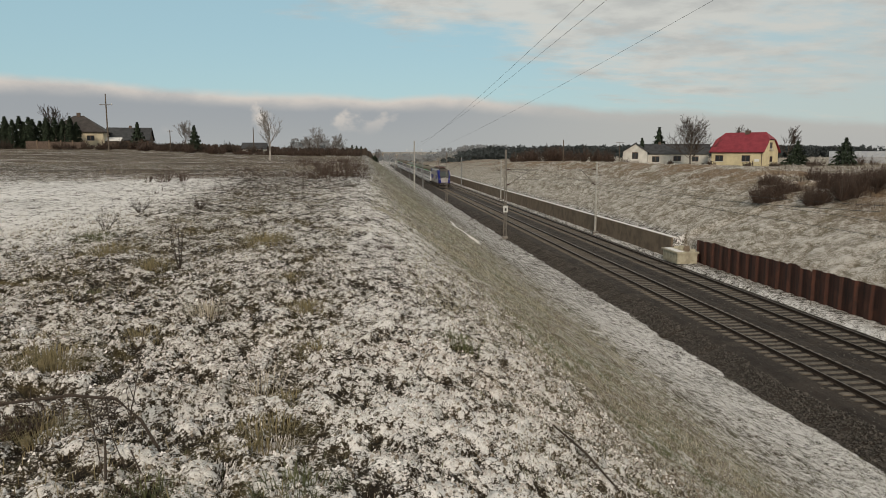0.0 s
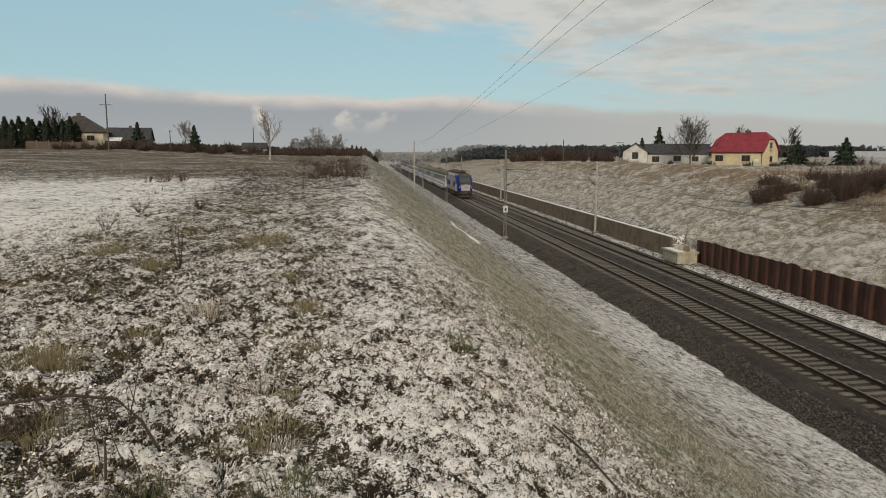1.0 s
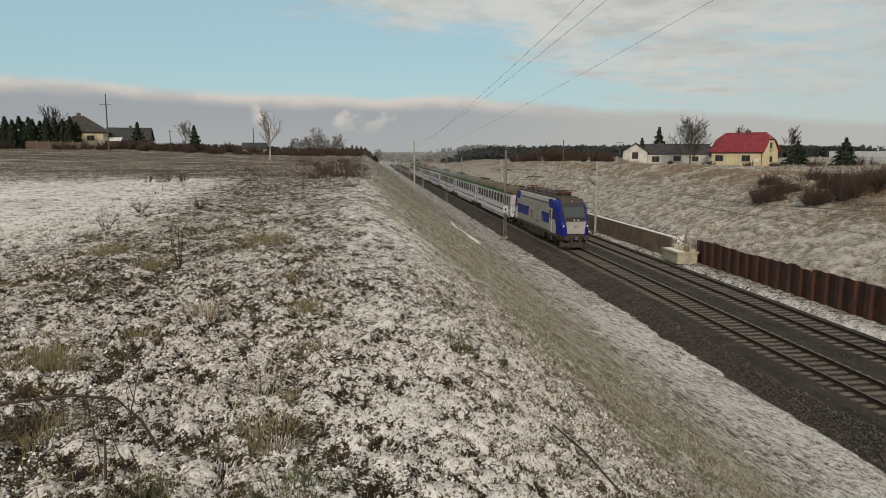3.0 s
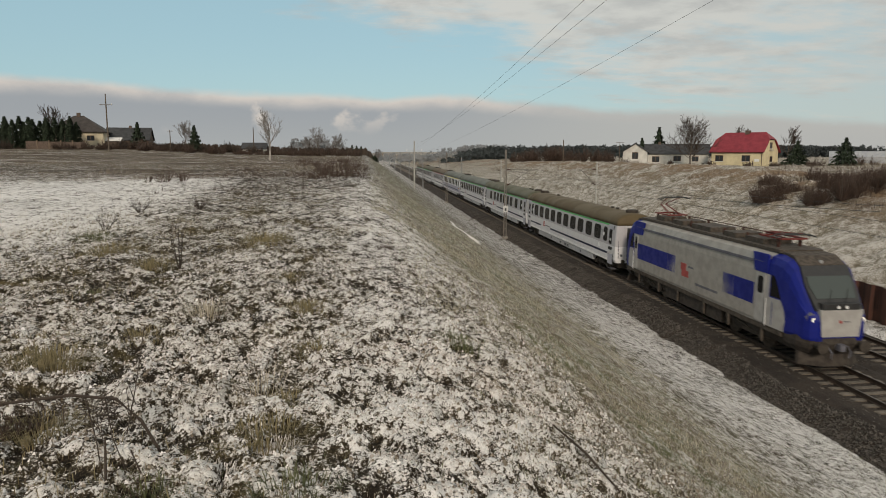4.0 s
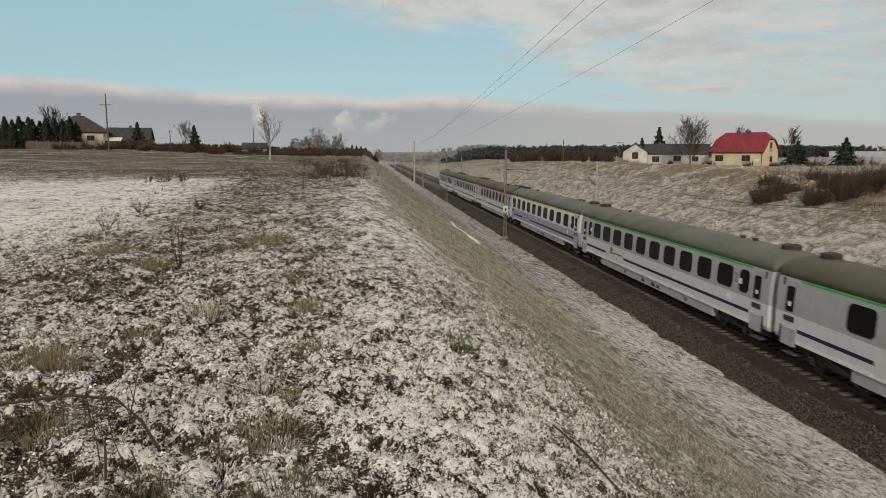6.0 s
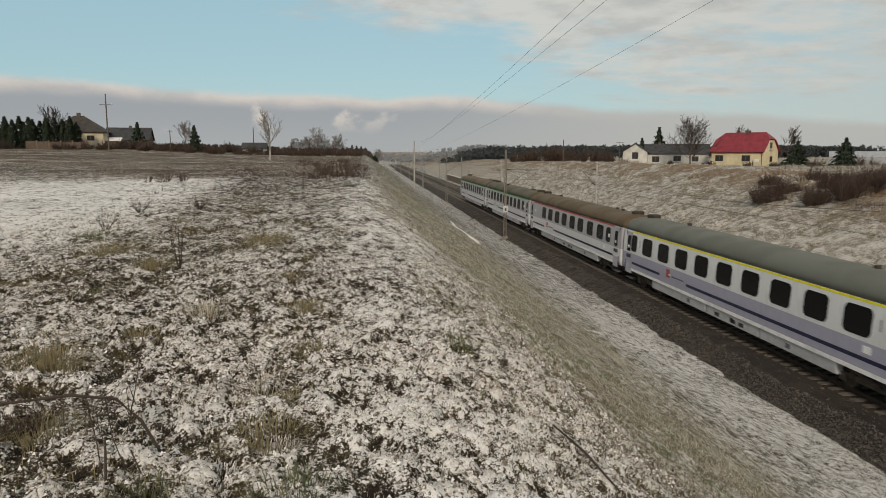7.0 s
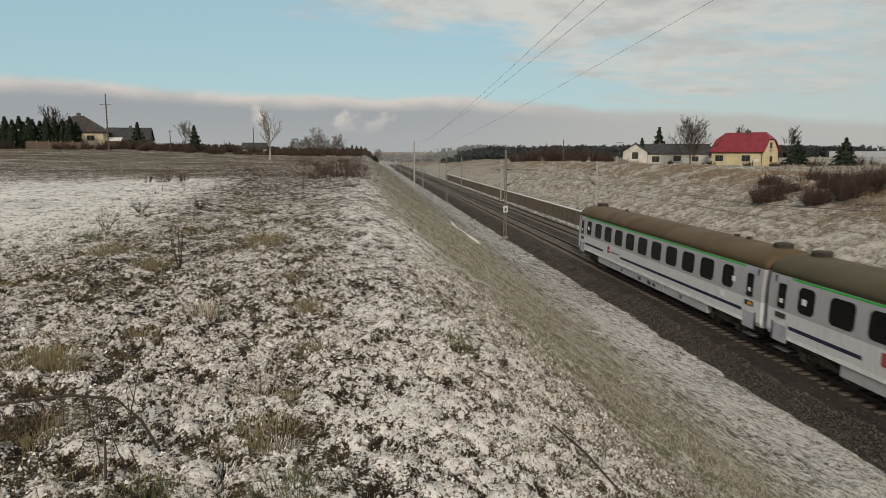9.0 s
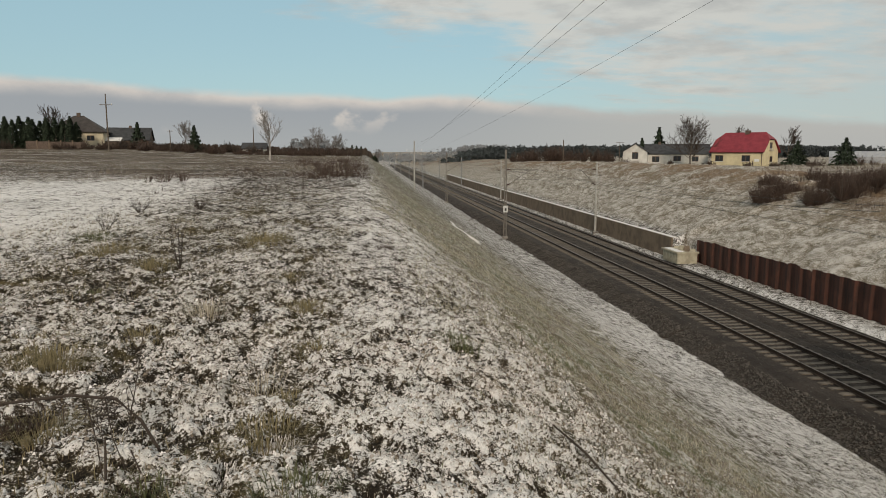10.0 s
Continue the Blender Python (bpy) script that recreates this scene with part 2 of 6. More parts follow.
def coach_paint(name, upper, lower, split=2.10):
    """Painted steel: two bands of colour one above the other, with road dirt streaks."""
    mat, nt, s = nodes_of(name)
    v = obj_coord(nt)
    sep = nt.nodes.new("ShaderNodeSeparateXYZ")
    link(nt, v, sep.inputs[0])
    f = math_node(nt, "GREATER_THAN", sep.outputs[2], split)
    col = mix_col(nt, f, lower, upper)
    streak = ramp(nt, noise_tex(nt, v, 3.0, 5.0, 0.6, (1.0, 2.4, 0.35)), 0.45, 0.75)
    grime = ramp(nt, noise_tex(nt, v, 14.0, 4.0), 0.4, 0.8)
    col = mix_col(nt, math_node(nt, "MULTIPLY", streak, 0.28), col, (0.20, 0.18, 0.16))
    col = mix_col(nt, math_node(nt, "MULTIPLY", grime, 0.12), col, (0.12, 0.10, 0.08))
    link(nt, col, s.inputs["Base Color"])
    s.inputs["Roughness"].default_value = 0.42
    return mat


def streaked(name, a, b, c):
    """Rusted steel with stains that run down."""
    mat, nt, s = nodes_of(name)
    v = world_pos(nt)
    n1 = ramp(nt, noise_tex(nt, v, 5.0, 5.0, 0.6, (1.0, 1.0, 0.12)), 0.35, 0.68)
    n2 = ramp(nt, noise_tex(nt, v, 1.1, 4.0, 0.6, (1.0, 1.0, 0.5)), 0.5, 0.7)
    col = mix_col(nt, n2, mix_col(nt, n1, a, b), c)
    link(nt, col, s.inputs["Base Color"])
    s.inputs["Roughness"].default_value = 0.85
    bump(nt, s, noise_tex(nt, v, 40.0, 4.0), 0.3, 0.01)
    return mat


M = dict(
    ground=ground_material(),
    ballast=plain("ballast_bed", (0.031, 0.021, 0.014), (0.017, 0.012, 0.009), 0.95, scale=0.8, relief=1.0, relief_scale=22.0, dist=0.06),
    stone=island_tint("ballast_stone", (0.012, 0.010, 0.008), (0.135, 0.122, 0.108), 0.9, 0.9),
    sleeper=plain("sleeper_concrete", (0.155, 0.132, 0.106), (0.095, 0.081, 0.065), 0.9, scale=3.0, relief=0.4, rand=0.3),
    rail=plain("rail_steel", (0.055, 0.038, 0.028), (0.035, 0.026, 0.02), 0.6, 0.4, scale=2.0, relief=0.2),
    railhead=plain("worn_rail_head", (0.16, 0.14, 0.12), (0.10, 0.085, 0.07), 0.35, 0.9, scale=4.0, relief=0.0),
    concrete=plain("wall_concrete", (0.165, 0.122, 0.084), (0.115, 0.086, 0.060), 0.9, scale=1.2, relief=0.4, relief_scale=20.0),
    pale=plain("pale_concrete", (0.40, 0.37, 0.28), (0.28, 0.255, 0.19), 0.85, scale=2.5, relief=0.3),
    rust=streaked("rusted_sheet_pile", (0.058, 0.019, 0.011), (0.028, 0.012, 0.008), (0.080, 0.028, 0.016)),
    snowcap=plain("snow_cap", (0.72, 0.71, 0.70), (0.62, 0.60, 0.58), 0.9, scale=5.0, relief=0.6),
    galv=plain("galvanised_steel", (0.42, 0.41, 0.38), (0.30, 0.29, 0.27), 0.6, 0.35, scale=3.0, relief=0.1),
    mast=plain("mast_steel", (0.24, 0.22, 0.19), (0.15, 0.135, 0.12), 0.65, 0.3, scale=2.0, relief=0.1),
    # far steel, with the haze of distance mixed into its colour
    hazy=plain("hazy_steel", (0.22, 0.225, 0.23), (0.17, 0.175, 0.18), 0.8, relief=0.0),
    wire=plain("dark_wire", (0.05, 0.05, 0.05), (0.035, 0.035, 0.035), 0.6, 0.5, relief=0.0),
    wood=plain("weathered_wood", (0.12, 0.095, 0.07), (0.07, 0.055, 0.042), 0.9, scale=4.0),
    twig=island_tint("bare_twig", (0.02, 0.014, 0.01), (0.065, 0.046, 0.033)),
    # skyline twigs, greyed in colour to imitate distance haze
    hazetwig=island_tint("hazed_bare_twig", (0.13, 0.12, 0.115), (0.22, 0.205, 0.195)),
    weedmix=island_tint("dry_weed_mix", (0.06, 0.043, 0.031), (0.26, 0.22, 0.17), spread=0.8),
    # the colour of horizon haze, put on far trees
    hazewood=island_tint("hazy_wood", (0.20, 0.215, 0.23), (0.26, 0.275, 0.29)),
    rustwig=island_tint("brown_scrub_twig", (0.03, 0.019, 0.014), (0.085, 0.052, 0.037)),
    # birch twigs, their colour drawn towards the sky's as if in haze
    paletwig=island_tint("hazed_birch_twig", (0.17, 0.16, 0.15), (0.28, 0.26, 0.245)),
    bark=plain("tree_bark", (0.13, 0.11, 0.09), (0.07, 0.06, 0.05), 0.95, scale=8.0),
    birch=plain("birch_bark", (0.5, 0.47, 0.43), (0.25, 0.22, 0.2), 0.9, scale=9.0),
    needle=island_tint("conifer_needles", (0.012, 0.022, 0.012), (0.04, 0.06, 0.032)),
    forest=island_tint("far_pines", (0.024, 0.032, 0.033), (0.048, 0.058, 0.06), spread=0.6),
    dry=island_tint("dry_frosted_grass", (0.20, 0.16, 0.09), (0.62, 0.58, 0.50), spread=0.85),
    straw=island_tint("straw_grass", (0.115, 0.094, 0.045), (0.27, 0.225, 0.125), spread=0.8),
    frost=island_tint("frosted_leaf", (0.34, 0.30, 0.26), (0.82, 0.80, 0.79), spread=0.9),
    litter=island_tint("dark_leaf_litter", (0.02, 0.014, 0.009), (0.085, 0.06, 0.035), spread=0.9),
    bankgrass=island_tint("frosted_straw", (0.09, 0.085, 0.042), (0.50, 0.46, 0.37), spread=0.85),
    green=island_tint("green_grass", (0.045, 0.058, 0.022), (0.14, 0.14, 0.065), spread=0.8),
)


# ---- mesh helpers ----
class Shape:
    """Collects corners and faces of one mesh."""

    def __init__(self):
        self.v, self.f, self.smooth = [], [], False

    def box(self, x0, y0, z0, x1, y1, z1, bevel=0.0):
        if bevel:
            b = min(bevel, abs(x1 - x0) * 0.45, abs(y1 - y0) * 0.45)
            ring = [(x0 + b, y0), (x1 - b, y0), (x1, y0 + b), (x1, y1 - b), (x1 - b, y1), (x0 + b, y1), (x0, y1 - b), (x0, y0 + b)]
        else:
            ring = [(x0, y0), (x1, y0), (x1, y1), (x0, y1)]
        self.prism([(x, y, z0) for x, y in ring], (0, 0, z1 - z0))
        return self

    def prism(self, ring, shift):
        n, k = len(ring), len(self.v)
        self.v += [tuple(p) for p in ring] + [tuple(a + b for a, b in zip(p, shift)) for p in ring]
        self.f += [tuple(range(k + n - 1, k - 1, -1)), tuple(range(k + n, k + 2 * n))]
        self.f += [(k + i, k + (i + 1) % n, k + n + (i + 1) % n, k + n + i) for i in range(n)]
        return self

    def loft(self, rings, cap=True):
        n, k = len(rings[0]), len(self.v)
        for r in rings:
            self.v += [tuple(p) for p in r]
        for j in range(len(rings) - 1):
            for i in range(n):
                a, b = k + j * n + i, k + j * n + (i + 1) % n
                self.f.append((a, b, b + n, a + n))
        if cap:
            self.f.append(tuple(range(k + n - 1, k - 1, -1)))
            e = k + (len(rings) - 1) * n
            self.f.append(tuple(range(e, e + n)))
        return self

    def tube(self, pts, radii, n=6):
        pts = [Vector(p) for p in pts]
        if isinstance(radii, (int, float)):
            radii = [radii] * len(pts)
        rings = []
        for i, p in enumerate(pts):
            t = (pts[min(i + 1, len(pts) - 1)] - pts[max(i - 1, 0)]).normalized()
            a = t.orthogonal().normalized() if abs(t.z) < 0.9 else t.cross(Vector((0, 1, 0))).normalized()
            b = t.cross(a)
            rings.append([p + (a * math.cos(2 * math.pi * j / n) + b * math.sin(2 * math.pi * j / n)) * radii[i] for j in range(n)])
        return self.loft(rings)

    def cyl(self, p, axis, r, length, n=16):
        p, axis = Vector(p), Vector(axis).normalized()
        return self.tube([p, p + axis * length], r, n)

    def quad(self, a, b, c, d):
        k = len(self.v)
        self.v += [tuple(a), tuple(b), tuple(c), tuple(d)]
        self.f.append((k, k + 1, k + 2, k + 3))
        return self

    def tri(self, a, b, c):
        k = len(self.v)
        self.v += [tuple(a), tuple(b), tuple(c)]
        self.f.append((k, k + 1, k + 2))
        return self

    def mesh(self, name, mat):
        me = bpy.data.meshes.new(name)
        me.from_pydata(self.v, [], self.f)
        me.materials.append(mat)
        if self.smooth:
            me.polygons.foreach_set("use_smooth", [True] * len(me.polygons))
        return me


def part(name, shape, mat, parent=None, label="", at=None):
    """One mesh object from a shape, under a thing or a part."""
    ob = new(name, shape.mesh(name, mat))
    if parent is not None:
        ob.parent = parent
    if at is not None:
        ob.matrix_basis = at
    return tagged(ob, label)


def thing(name, label, category, group="", kind="", at=None):
    ob = new(name)
    ob.empty_display_size = 0.2
    if at is not None:
        ob.matrix_basis = at
    return tagged(ob, label, category, group, kind)


def smoothstep(a, b, v):
    t = np.clip((np.asarray(v, float) - a) / (b - a), 0, 1)
    return t * t * (3 - 2 * t)


def lattice(ix, iy, seed):
    h = (ix.astype(np.int64) * 374761393 + iy.astype(np.int64) * 668265263 + seed * 1274126177) & 0xFFFFFFFF
    h = ((h ^ (h >> 13)) * 1274126177) & 0xFFFFFFFF
    return ((h ^ (h >> 16)) & 0xFFFF) / 65535.0


def vnoise(x, y, cell, seed):
    """Smooth random field from 0 to 1 with features as wide as cell."""
    u, v = np.asarray(x, float) / cell, np.asarray(y, float) / cell
    iu, iv = np.floor(u), np.floor(v)
    fu, fv = u - iu, v - iv
    fu, fv = fu * fu * (3 - 2 * fu), fv * fv * (3 - 2 * fv)
    a, b = lattice(iu, iv, seed), lattice(iu + 1, iv, seed)
    c, d = lattice(iu, iv + 1, seed), lattice(iu + 1, iv + 1, seed)
    return (a * (1 - fu) + b * fu) * (1 - fv) + (c * (1 - fu) + d * fu) * fv


# ---- the lie of the land ----
CREST, TOE, BALLAST_EDGE = 0.8, 10.6, 15.1
TRACK_A, TRACK_B = 18.53, 22.64
WALL_X, PILE_X, PILE_END, WALL_END = 25.45, 26.5, 52.0, 215.0


def land(x, y):
    """Height of the land without its small lumps."""
    x, y = np.broadcast_arrays(np.asarray(x, float), np.asarray(y, float))
    up = 7.0 + smoothstep(35, 190, y) * (0.45 + 1.65 * smoothstep(-12, -65, x)) + 0.25 * (vnoise(x, y, 9.0, 5) - 0.5) * smoothstep(6, 30, y)
    crest = CREST - 0.6 * smoothstep(8, 30, y) + 0.5 * (vnoise(y, y * 0, 7.0, 9) - 0.5) * smoothstep(8, 20, y)
    t = np.clip((x - crest) / (TOE - crest), 0, 1)
    z = up + (0.3 - up) * t
    z = np.where((x > crest - 1.0) & (x < crest + 1.0), z - 0.16 * (1 - np.abs(x - crest)) ** 2, z)
    z = np.where(x > TOE, 0.3 - 1.05 * np.clip((x - TOE) / (BALLAST_EDGE - TOE), 0, 1), z)
    z = z + 0.4 * np.exp(-((x - TOE) / 1.5) ** 2)
    z = np.where(x > 24.2, -0.75 + 0.55 * np.clip((x - 24.2) / 0.8, 0, 1), z)
    jump = np.where(y > PILE_END + 2, WALL_X + 0.15, PILE_X + 0.12)
    top = np.where(y > PILE_END + 2, 1.42, 1.5)
    top = np.where(y > WALL_END, -0.1, top)
    # the far bank ends in a lip of thrown-up earth; the fields behind lie lower
    lip = np.interp(y, [40, 52, 69, 107, 160, 260, 330], [5.6, 6.0, 6.6, 6.7, 5.9, 4.3, 3.4])
    plain_z = 5.5 - 0.9 * smoothstep(190, 270, y)
    behind = smoothstep(42.5, 56, x)
    rim = lip * (1 - behind) + plain_z * behind + (0.9 - 0.4 * behind) * (vnoise(x, y, 9.0, 31) - 0.5)
    s = np.clip((x - jump) / 15.5, 0, 1)
    right = top + (rim - top) * (1.35 * s - 0.35 * s * s) + 0.35 * (vnoise(x, y, 5.0, 12) - 0.5) * smoothstep(0, 0.2, s)
    # rain has cut ridges into its upper part
    right = right + 0.45 * (vnoise(y + 0.55 * x, x * 0.25, 1.5, 33) - 0.5) * smoothstep(0.45, 0.8, s) * (1 - behind)
    z = np.where(x > jump, right, z)
    open_ = smoothstep(330, 430, y) * smoothstep(-30, 0, x) * (1 - smoothstep(45, 90, x))
    return z * (1 - open_) + (-0.4) * open_


def domes(x, y, size, seed):
    """Scattered rounded hummocks of uneven height, about one to each square of the given size."""
    u, v = x / size, y / size
    iu, iv = np.floor(u), np.floor(v)
    best = np.zeros(np.shape(u))
    for du in (-1, 0, 1):
        for dv in (-1, 0, 1):
            cu, cv = iu + du, iv + dv
            ox, oy, tall = lattice(cu, cv, seed), lattice(cu, cv, seed + 50), lattice(cu, cv, seed + 90)
            d2 = (cu + ox - u) ** 2 + (cv + oy - v) ** 2
            best = np.maximum(best, np.clip(1 - d2 / 0.8, 0, 1) ** 0.62 * (0.3 + 0.7 * tall))
    return best


def lumps(x, y):
    """Frosted tussocks: how high the ground stands (in metres) and how far it stands out, about 0 to 1."""
    x, y = np.broadcast_arrays(np.asarray(x, float), np.asarray(y, float))
    u = x + 0.09 * (vnoise(x, y, 0.10, 3) - 0.5) + 0.05 * (vnoise(x, y, 0.035, 23) - 0.5)
    v = y + 0.09 * (vnoise(x, y, 0.10, 4) - 0.5) + 0.05 * (vnoise(x, y, 0.035, 24) - 0.5)
    dist = np.hypot(x, y)
    near = 1 - smoothstep(6, 14, dist)
    mid = 1 - smoothstep(22, 48, dist)
    a, b, c = domes(u, v, 0.052, 1), domes(u, v, 0.15, 2), domes(u * 1.15, v, 0.31, 7)
    rough = vnoise(x, y, 0.022, 6) * near
    h = 0.034 * near * a + 0.125 * mid * b + 0.07 * c + 0.014 * rough
    n = 0.34 * near * (a - 0.5) + 0.40 * mid * (b - 0.5) + (0.30 - 0.14 * mid) * (c - 0.5) + 0.12 * near * (rough - 0.5)
    # the far bank is knobbly at a larger scale
    fb = domes(u * 1.2, v * 0.9, 0.58, 11)
    fc = domes(u, v, 1.5, 12)
    over = x > 27.0
    h = np.where(over, 0.32 * fb + 0.18 * fc, h)
    n = np.where(over, 0.32 * (fb - 0.5) + 0.08 * (fc - 0.5), n)
    calm = np.where(over, 1 - smoothstep(110, 200, dist), 1 - smoothstep(60, 130, dist))
    h = (h - np.where(over, 0.28, 0.12)) * np.where((x > 13.5) & (x < 27), 0.25, 1) * calm
    grassy = 1 - 0.3 * smoothstep(CREST + 0.5, CREST + 2.5, x) * (1 - smoothstep(24, 26, x))
    swell = ((vnoise(x, y, 1.3, 8) - 0.5) * 0.14 + (vnoise(x, y, 0.45, 14) - 0.5) * 0.06) * np.where(x < 15, 1, np.where(x > 27.5, 0.9, 0.3))
    return h * grassy + swell, np.clip(0.54 + n * calm * (0.5 + 0.5 * grassy), 0, 1)


def spaced(first, last, fine, growth):
    out, v = [first], first
    while v < last:
        v += max(fine, abs(v) * growth)
        out.append(v)
    return out


def build_ground():
    # rows lie closer near the path; columns fan out to the two sides of it
    ys = [-1500, -400, -150, -60, -30, -20, -14, -10] + [-8 + 0.4 * i for i in range(23)] + spaced(1.1, 95, 0.014, 0.0075)
    ys += spaced(ys[-1] * 1.012, 300, 1.0, 0.014)
    ys += spaced(ys[-1] * 1.03, 3200, 5.0, 0.04)
    ys = np.array(ys)
    fan_l = np.linspace(-8.0, 0.0, 170)[:-1]
    fan_r = np.linspace(0.0, 9.6, 270)
    left = [-v for v in spaced(8.08, 60, 0.1, 0.02) + spaced(62.5, 1800, 1, 0.04)][::-1]
    right = [v for v in spaced(9.72, 60, 0.12, 0.012) + spaced(62, 1800, 1, 0.03) if not 24.9 < v < 26.9]
    right = sorted(right + [25.0, 25.3, 25.58, 25.6, 25.62, 25.9, 26.3, 26.6, 26.62, 26.65, 26.9, WALL_X + 0.155])
    fl = np.clip((0.60 * ys + 0.7) / 8.0, 0.16, 1)[:, None]
    fr = np.clip((0.90 * ys + 0.8) / 9.6, 0.18, 1)[:, None]
    one = np.ones((len(ys), 1))
    gx = np.concatenate([one * np.array(left), fl * fan_l, fr * fan_r, one * np.array(right)], 1)
    gy = np.repeat(ys[:, None], gx.shape[1], 1)
    z = land(gx, gy)
    rise, lump = lumps(gx, gy)
    # where the net of corners is wide, beside and behind the viewpoint, the small lumps are left out
    gap = np.maximum(np.gradient(gx, axis=1), np.gradient(gy, axis=0))
    keep = np.where(gy < 25, 1 - smoothstep(0.1, 0.3, gap), 1.0)
    z = z + rise * keep
    lump = 0.54 + (lump - 0.54) * keep
    ny, nx = gx.shape
    me = bpy.data.meshes.new("ground")
    me.vertices.add(nx * ny)
    me.vertices.foreach_set("co", np.stack([gx, gy, z], -1).astype(np.float32).ravel())
    i = (np.arange(ny - 1)[:, None] * nx + np.arange(nx - 1)[None, :]).ravel()
    quads = np.stack([i, i + 1, i + nx + 1, i + nx], -1).astype(np.int32)
    me.loops.add(quads.size)
    me.loops.foreach_set("vertex_index", quads.ravel())
    me.polygons.add(len(quads))
    me.polygons.foreach_set("loop_start", np.arange(0, quads.size, 4, dtype=np.int32))
    me.update(calc_edges=True)
    me.polygons.foreach_set("use_smooth", np.ones(len(quads), bool))
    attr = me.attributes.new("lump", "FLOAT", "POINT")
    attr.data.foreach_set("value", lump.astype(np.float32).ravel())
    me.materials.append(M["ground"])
    tagged(new("ground", me), "frosted rough grass and thin snow over a railway cutting", "ground", kind="structure")


def ground_at(x, y):
    return float(land(x, y))


build_ground()


# ---- railway ----
def shoulder_wave(y):
    """How far the foot of the ballast strays from its line."""
    return 0.4 * (vnoise(y, 0.0, 2.6, 41) - 0.5) + 0.3 * (vnoise(y, 0.0, 0.4, 42) - 0.5)


def build_track_bed():
    s = Shape()
    ys = [-40 + 10 * i for i in range(5)] + [12 + 0.2 * i for i in range(600)] + [134 + 4.0 * i for i in range(85)]
    rings = []
    for y in ys:
        w = float(shoulder_wave(y))
        prof = [(BALLAST_EDGE - 0.1 + w, -0.95), (BALLAST_EDGE + w, -0.74), (16.0 + w, -0.36), (16.6, -0.21), (20.3, -0.2), (20.6, -0.26), (21.0, -0.2), (24.1, -0.2), (24.5, -0.3), (24.9, -0.95)]
        rings.append([(x, y, z) for x, z in prof])
    s.loft(rings)
    tagged(part("ballast_bed", s, M["ballast"]), "dark brown crushed-stone ballast under two tracks", "track bed", kind="structure")
    # loose stones, thickest on the near shoulder
    rng = random.Random(4)
    st = Shape()
    for _ in range(54000):
        y = 16 + 74 * rng.random() ** 1.5
        w = float(shoulder_wave(y))
        if rng.random() < 0.86:
            x = BALLAST_EDGE - 0.22 + w + 1.45 * rng.random() ** 1.25
        else:
            x = 16.4 + 8.0 * rng.random()
        z = float(np.interp(x, [15.0 + w, 15.1 + w, 16.0 + w, 16.6, 24.1], [-0.80, -0.74, -0.36, -0.21, -0.2]))
        r = rng.uniform(0.025, 0.075)
        q = [Vector((rng.uniform(-1, 1), rng.uniform(-1, 1), rng.uniform(-0.6, 1))) * r + Vector((x, y, z)) for _ in range(4)]
        st.tri(q[0], q[1], q[2]).tri(q[0], q[2], q[3]).tri(q[0], q[3], q[1]).tri(q[1], q[3], q[2])
    # one island a stone
    st.v, st.f = weld(st)
    tagged(part("ballast_stones", st, M["stone"]), "loose grey crushed stones of the ballast shoulder", "gravel", kind="stuff")


def weld(s):
    seen, verts, faces = {}, [], []
    for f in s.f:
        row = []
        for i in f:
            k = s.v[i]
            if k not in seen:
                seen[k] = len(verts)
                verts.append(k)
            row.append(seen[k])
        faces.append(tuple(row))
    return verts, faces


def rail_shape(y0, y1):
    prof = [(-0.075, -0.172), (0.075, -0.172), (0.075, -0.158), (0.012, -0.14), (0.012, -0.05), (0.036, -0.035), (0.036, -0.006), (0.028, 0.0),
            (-0.028, 0.0), (-0.036, -0.006), (-0.036, -0.035), (-0.012, -0.05), (-0.012, -0.14), (-0.075, -0.158)]
    s = Shape()
    s.prism([(x, y0, z) for x, z in prof], (0, y1 - y0, 0))
    return s


def build_track(x, label):
    track = thing("railway_track", label, "railway track", group="tracks of the line", at=pose(x, 0, 0))
    for side in (-0.75, 0.75):
        rail = part("rail", rail_shape(-40, 465), M["rail"], track, at=pose(side, 0, 0))
        head = Shape()
        head.quad((-0.03, -40, 0.004), (0.03, -40, 0.004), (0.03, 465, 0.004), (-0.03, 465, 0.004))
        part("running_surface", head, M["railhead"], rail, "worn bright rail head")
    prof = [(-1.3, -0.26), (1.3, -0.26), (1.3, -0.185), (1.25, -0.165), (0.5, -0.168), (0.4, -0.185), (-0.4, -0.185), (-0.5, -0.168), (-1.25, -0.165), (-1.3, -0.185)]
    sl = Shape().prism([(px, -0.13, z) for px, z in prof], (0, 0.26, 0))
    me = sl.mesh("sleeper", M["sleeper"])
    for k in range(300):
        ob = new("sleeper", me)
        ob.parent = track
        ob.matrix_basis = pose(0, 14 + 0.6 * k, 0)
    rest = Shape()
    for k in list(range(-80, 0)) + list(range(300, 740)):
        rest.box(-1.3, 14 + 0.6 * k - 0.13, -0.26, 1.3, 14 + 0.6 * k + 0.13, -0.17)
    tagged(part("far_sleepers", rest, M["sleeper"], track), kind="stuff")


build_track_bed()
build_track(TRACK_A, "railway track with concrete sleepers and dark rails, in use")
build_track(TRACK_B, "second railway track with concrete sleepers beside a wall")


